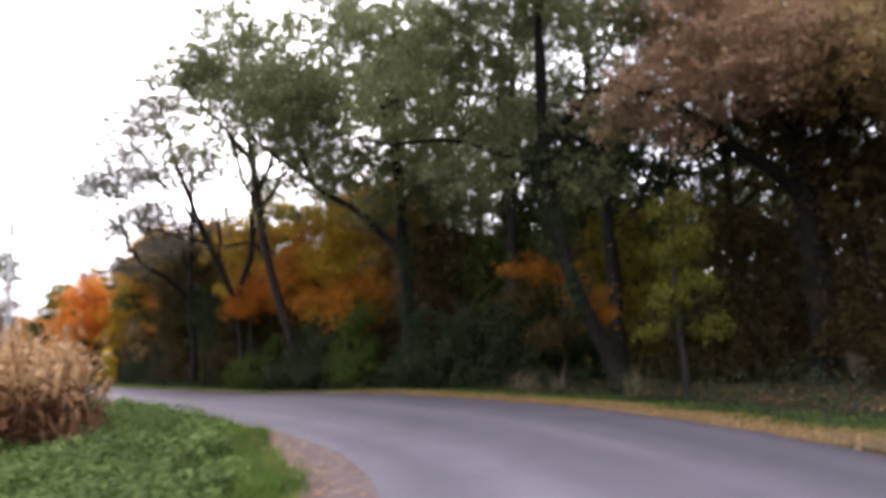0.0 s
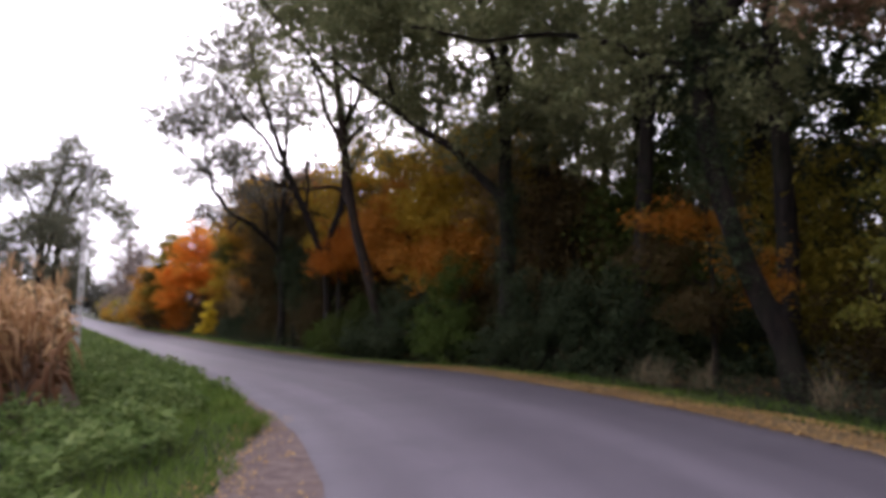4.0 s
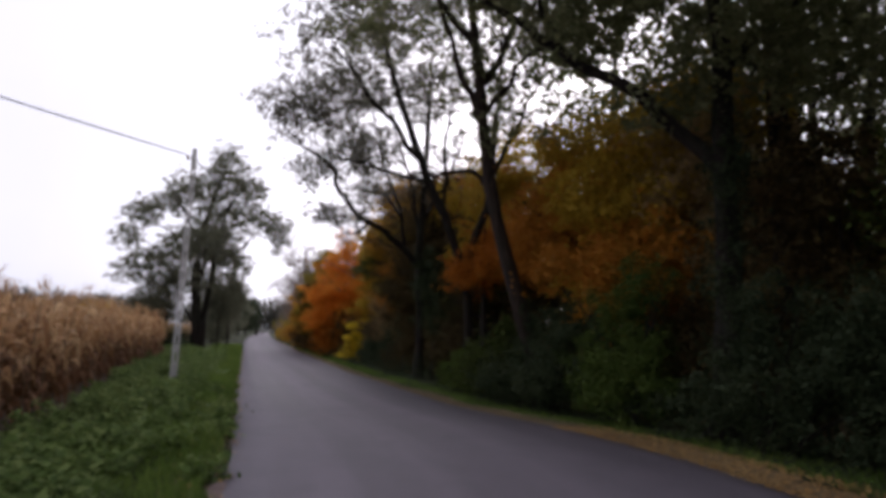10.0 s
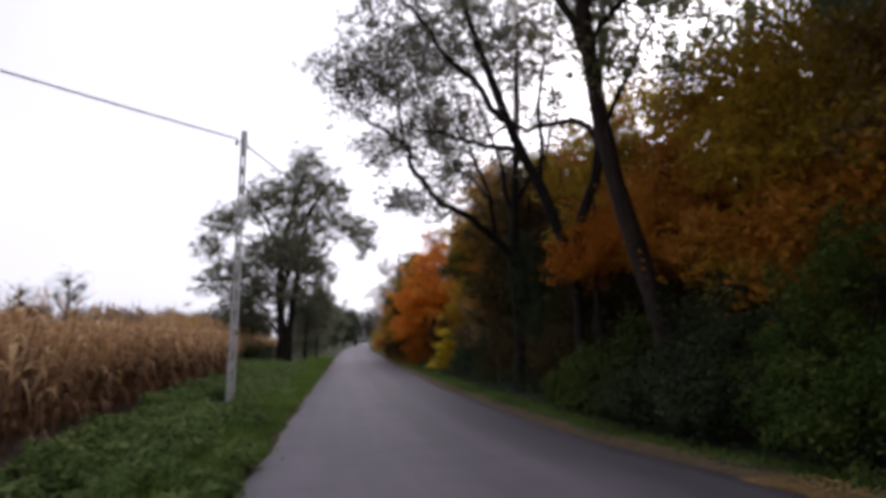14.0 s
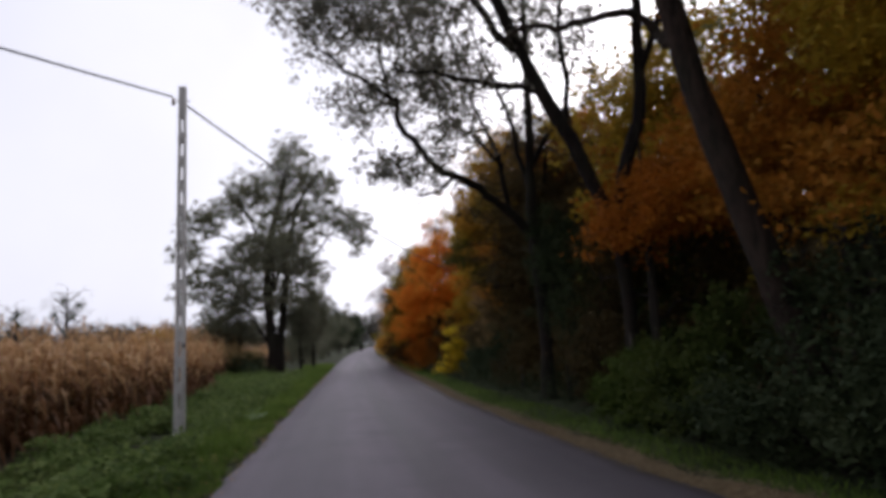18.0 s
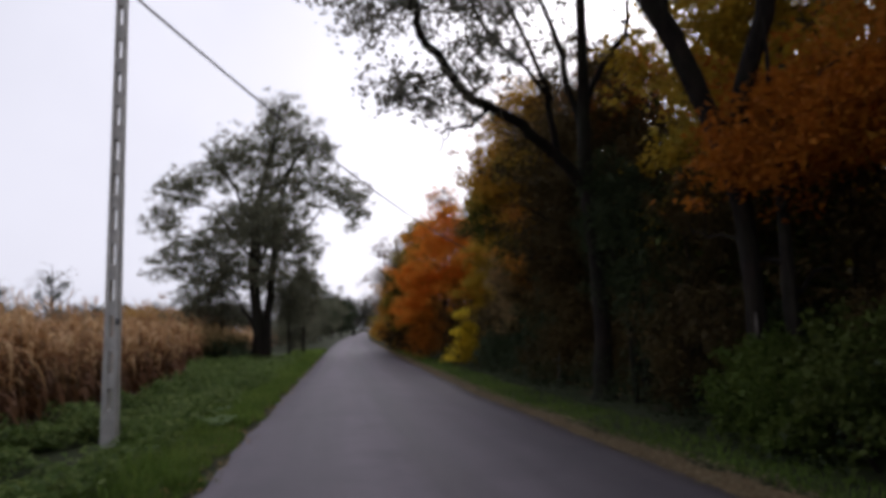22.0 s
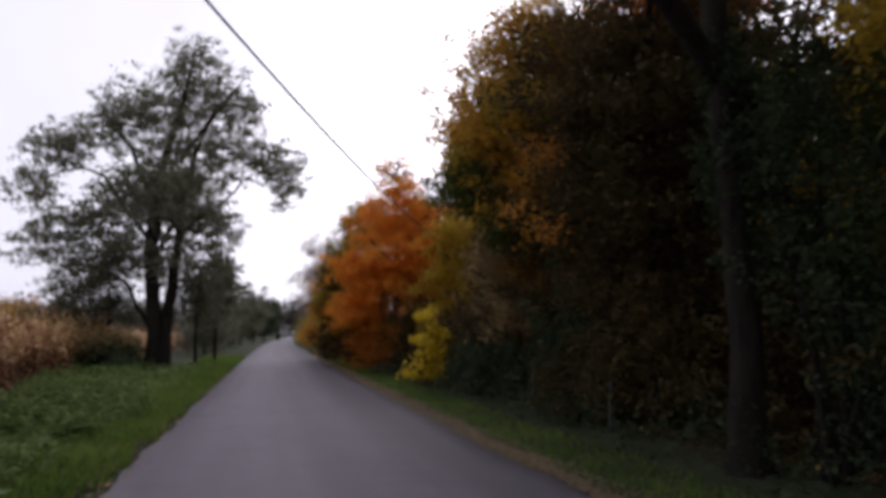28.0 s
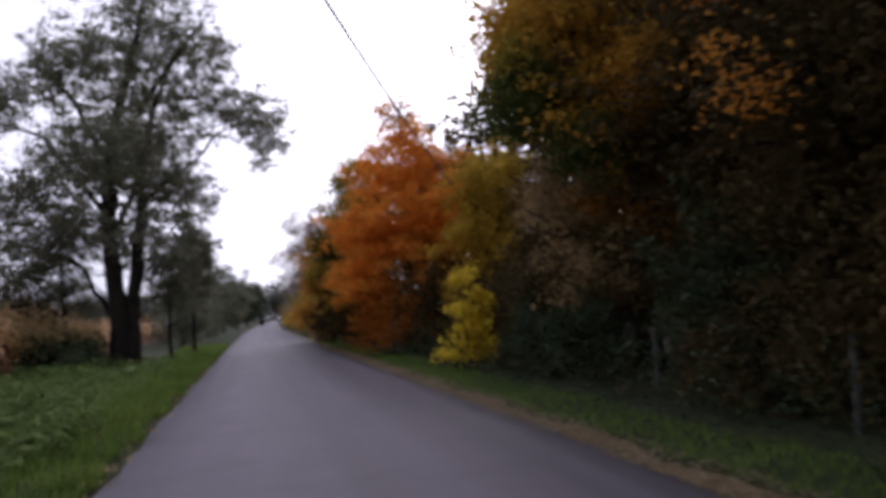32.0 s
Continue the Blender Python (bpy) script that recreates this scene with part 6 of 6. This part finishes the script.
x, y, z = scatter(rng, 25000, -2, 75, lambda y: right_edge(y) + 0.05 + strip_width(y), lambda y: right_edge(y) + np.where(y < 20, 2.2, 1.4), 1.3)
blades("wood_edge_grass", x, y, z - 0.02, 0.13, 0.007, 0.8, GRASS, "green grass strip before the wood", rng)
x, y, z = scatter(rng, 5000, -4, 60, lambda y: left_grass_line(y) + 0.25, lambda y: left_grass_line(y) - 0.3, 1.0)
blades("dry_grass_fringe", x, y, z - 0.01, 0.09, 0.006, 1.0, STRAW, "dry straw-coloured grass fringe at the road edge", rng)
tuft = np.array([9.6, 12.6, 13.3, 14.0, 17.2])[rng.integers(0, 5, 420)]
y = tuft + rng.normal(0, 0.13, 420)
x = right_edge(tuft) + 2.1 + 0.3 * np.sin(tuft * 7) + rng.normal(0, 0.11, 420)
z = ground_z(x, y)
blades("tall_dry_grass", x, y, z - 0.01, 0.80, 0.006, 0.8, STRAW, "tufts of tall dry grass before the undergrowth", rng)


def ground_leaves(name, pts, size, material, label, rng, category, flat=1.6, small=True):
    ob = new(name, leaf_mesh(name, pts, size, material, rng, 0.6, flat, small=small))
    return tagged(ob, label, category, kind="stuff")


def hummock(x, y):
    return 0.17 + 0.24 * np.sin(x * 3.1 + 1.3 * np.sin(y * 1.7)) * np.sin(y * 2.3 + 0.6) + 0.08 * np.sin(x * 7.3 + 2) * np.sin(y * 6.1)


x, y, z = scatter(rng, 44000, 13.6, 62, lambda y: field_edge(y) + 0.25, lambda y: left_grass_line(y) - 0.75, 1.25)
far_off = np.hypot(x - 4.75, (y - 32.2) * 0.6) > 0.6
x, y, z = x[far_off], y[far_off], z[far_off]
ground_leaves("nettle_patch", np.stack([x, y, z + np.maximum(0.02, hummock(x, y) * rng.uniform(0.3, 1.25, len(x)))], 1), 0.058, HERB, "low green nettles and weeds between the maize and the grass", rng, "weeds", 1.0)
x, y, z = scatter(rng, 20000, 3.0, 14.2, lambda y: left_grass_line(y) - 0.9 - 0.25 * np.sin(y * 2.1), lambda y: left_grass_line(y) - 5.5, 1.2)
ground_leaves("verge_weeds", np.stack([x, y, z + np.maximum(0.04, (0.08 + 0.7 * hummock(x, y)) * rng.uniform(0.3, 1.3, len(x)))], 1), 0.058, HERB, "low nettles and dead-nettles in front of the maize", rng, "weeds", 0.9)
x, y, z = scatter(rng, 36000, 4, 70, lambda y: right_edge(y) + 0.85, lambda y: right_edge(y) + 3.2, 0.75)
# dark leaf colour stands in for shade from foliage overhanging the verge
ground_leaves("wood_edge_weeds", np.stack([x, y, z + np.maximum(0.02, 1.5 * hummock(x, y) * rng.uniform(0.3, 1.8, len(x)))], 1), 0.04, LEAF["deep"], "ground ivy and weeds at the edge of the wood, shade put into their dark green", rng, "weeds", 1.0)
x, y, z = scatter(rng, 16000, -2, 21, lambda y: right_edge(y) - 0.14, lambda y: right_edge(y) + 0.25 + strip_width(y), 1.3)
ground_leaves("fallen_leaves", np.stack([x, y, z + rng.uniform(0.03, 0.06, len(x))], 1), 0.025, LITTER, "strip of tan and orange fallen leaves along the asphalt", rng, "fallen leaves", 2.5, False)
x, y, z = scatter(rng, 26000, 17, 66, lambda y: right_edge(y) - 0.10, lambda y: right_edge(y) + 0.15 + strip_width(y), 1.2)
ground_leaves("dry_grass_litter", np.stack([x, y, z + rng.uniform(0.02, 0.06, len(x))], 1), 0.022, STRAW, "strip of pale dead grass and litter along the asphalt", rng, "litter", 2.0, True)
x, y, z = scatter(rng, 1300, -3, 14, lambda y: left_grass_line(y) + 0.32, lambda y: left_grass_line(y) - 0.25, 1.0)
ground_leaves("fallen_leaves_on_gravel", np.stack([x, y, z + 0.045], 1), 0.023, LITTER, "orange fallen leaves between the grass and the gravel", rng, "fallen leaves", 2.5, False)
x, y, z = scatter(rng, 1500, 0, 60, lambda y: left_edge(y) + 0.1, lambda y: left_edge(y) - 0.6, 1.0)
ground_leaves("fallen_leaves_sparse", np.stack([x, y, z + 0.05], 1), 0.03, LITTER, "scattered fallen leaves on the shoulder", rng, "fallen leaves", 2.5)
x, y, z = scatter(rng, 15000, -4, 66, lambda y: right_edge(y) + 2.6, lambda y: right_edge(y) + 10, 1.3)
ground_leaves("wood_floor_leaves", np.stack([x, y, z + rng.uniform(0.03, 0.08, len(x))], 1), 0.038, LITTER, "fallen leaves on the wood floor", rng, "fallen leaves", 2.0)


many, each = 230, 85
wx = rng.uniform(0, 1, many)
wy = rng.uniform(15, 62, many)
wx = field_edge(wy) + 0.4 + wx ** 1.3 * 2.4
pts = np.repeat(np.stack([wx, wy, np.zeros(many)], 1), each, 0) + rng.normal(size=(many * each, 3)) * np.array([0.13, 0.17, 0.0])
pts[:, 2] = ground_z(pts[:, 0], pts[:, 1]) + rng.uniform(0.05, 0.5, many * each) * np.repeat(rng.uniform(0.3, 0.9, many), each)
pts = pts[np.hypot(pts[:, 0] - 4.9, (pts[:, 1] - 31.6) * 0.5) > 0.9]
ground_leaves("tall_weeds", pts, 0.062, HERB, "clumps of taller nettles beside the maize", rng, "weeds", 0.6, False)
wy = rng.uniform(14, 66, 170)
wy[:40] = rng.uniform(-1, 13, 40)
ty = np.repeat(wy, 50) + rng.normal(0, 0.14, 8500)
tx = np.repeat(left_grass_line(wy) - 0.12 - rng.uniform(0, 1.2, 170), 50) + rng.normal(0, 0.12, 8500)
blades("grass_tufts", tx, ty, ground_z(tx, ty) - 0.02, 0.34, 0.007, 0.8, GRASS, "longer tufts of grass in the verge", rng)

# ---- broad-leaved weeds on the verge ----
def burdock(seed, x, y, size):
    """A low rosette of broad wavy leaves."""
    rng = np.random.default_rng(seed)
    root = thing("burdock", (x, y, float(ground_z(x, y)) - 0.01), "low burdock with broad pale green leaves in the verge", "weed", "broad-leaved weeds")
    for i in range(7):
        a = i * 0.9 + rng.uniform(-0.3, 0.3)
        up, ln = rng.uniform(0.25, 0.8), size * rng.uniform(0.7, 1.2)
        rows, nu = [], 6
        for k in range(nu + 1):
            s = k / nu
            w = ln * 0.34 * math.sin(math.pi * min(1.0, s * 0.92 + 0.06)) + 0.004
            r = ln * (0.25 + s)
            h = 0.04 + ln * up * (s + 0.25) - 0.55 * ln * s * s * up
            for q in (-1, 0, 1):
                rows.append((math.cos(a) * r - math.sin(a) * w * q, math.sin(a) * r + math.cos(a) * w * q, h + (0.06 * ln if q else 0) + rng.normal(0, 0.006)))
        f = [(3 * k + q, 3 * k + q + 1, 3 * k + q + 4, 3 * k + q + 3) for k in range(nu) for q in (0, 1)]
        leaf = part("leaf", raw_mesh("leaf", rows, f, DOCK, True), root)
        t = Tubes()
        t.add([(0, 0, 0, 0.007), (math.cos(a) * ln * 0.25, math.sin(a) * ln * 0.25, 0.04 + ln * up * 0.25, 0.005)], 4)
        part("stalk", t.mesh("stalk", DOCK), leaf)
    return root


DOCKS = [(5.9, 34.3, 0.3), (6.1, 33.7, 0.24), (5.75, 35.9, 0.28), (4.6, 42.4, 0.3), (5.0, 46.8, 0.3), (4.8, 49.2, 0.32), (4.3, 55.8, 0.36), (4.5, 58.9, 0.4), (5.3, 39.4, 0.26), (5.2, 29.6, 0.24), (4.4, 41.3, 0.3), (5.6, 31.6, 0.22)]
for i, (x, y, s) in enumerate(DOCKS):
    burdock(700 + i, x, y, s)
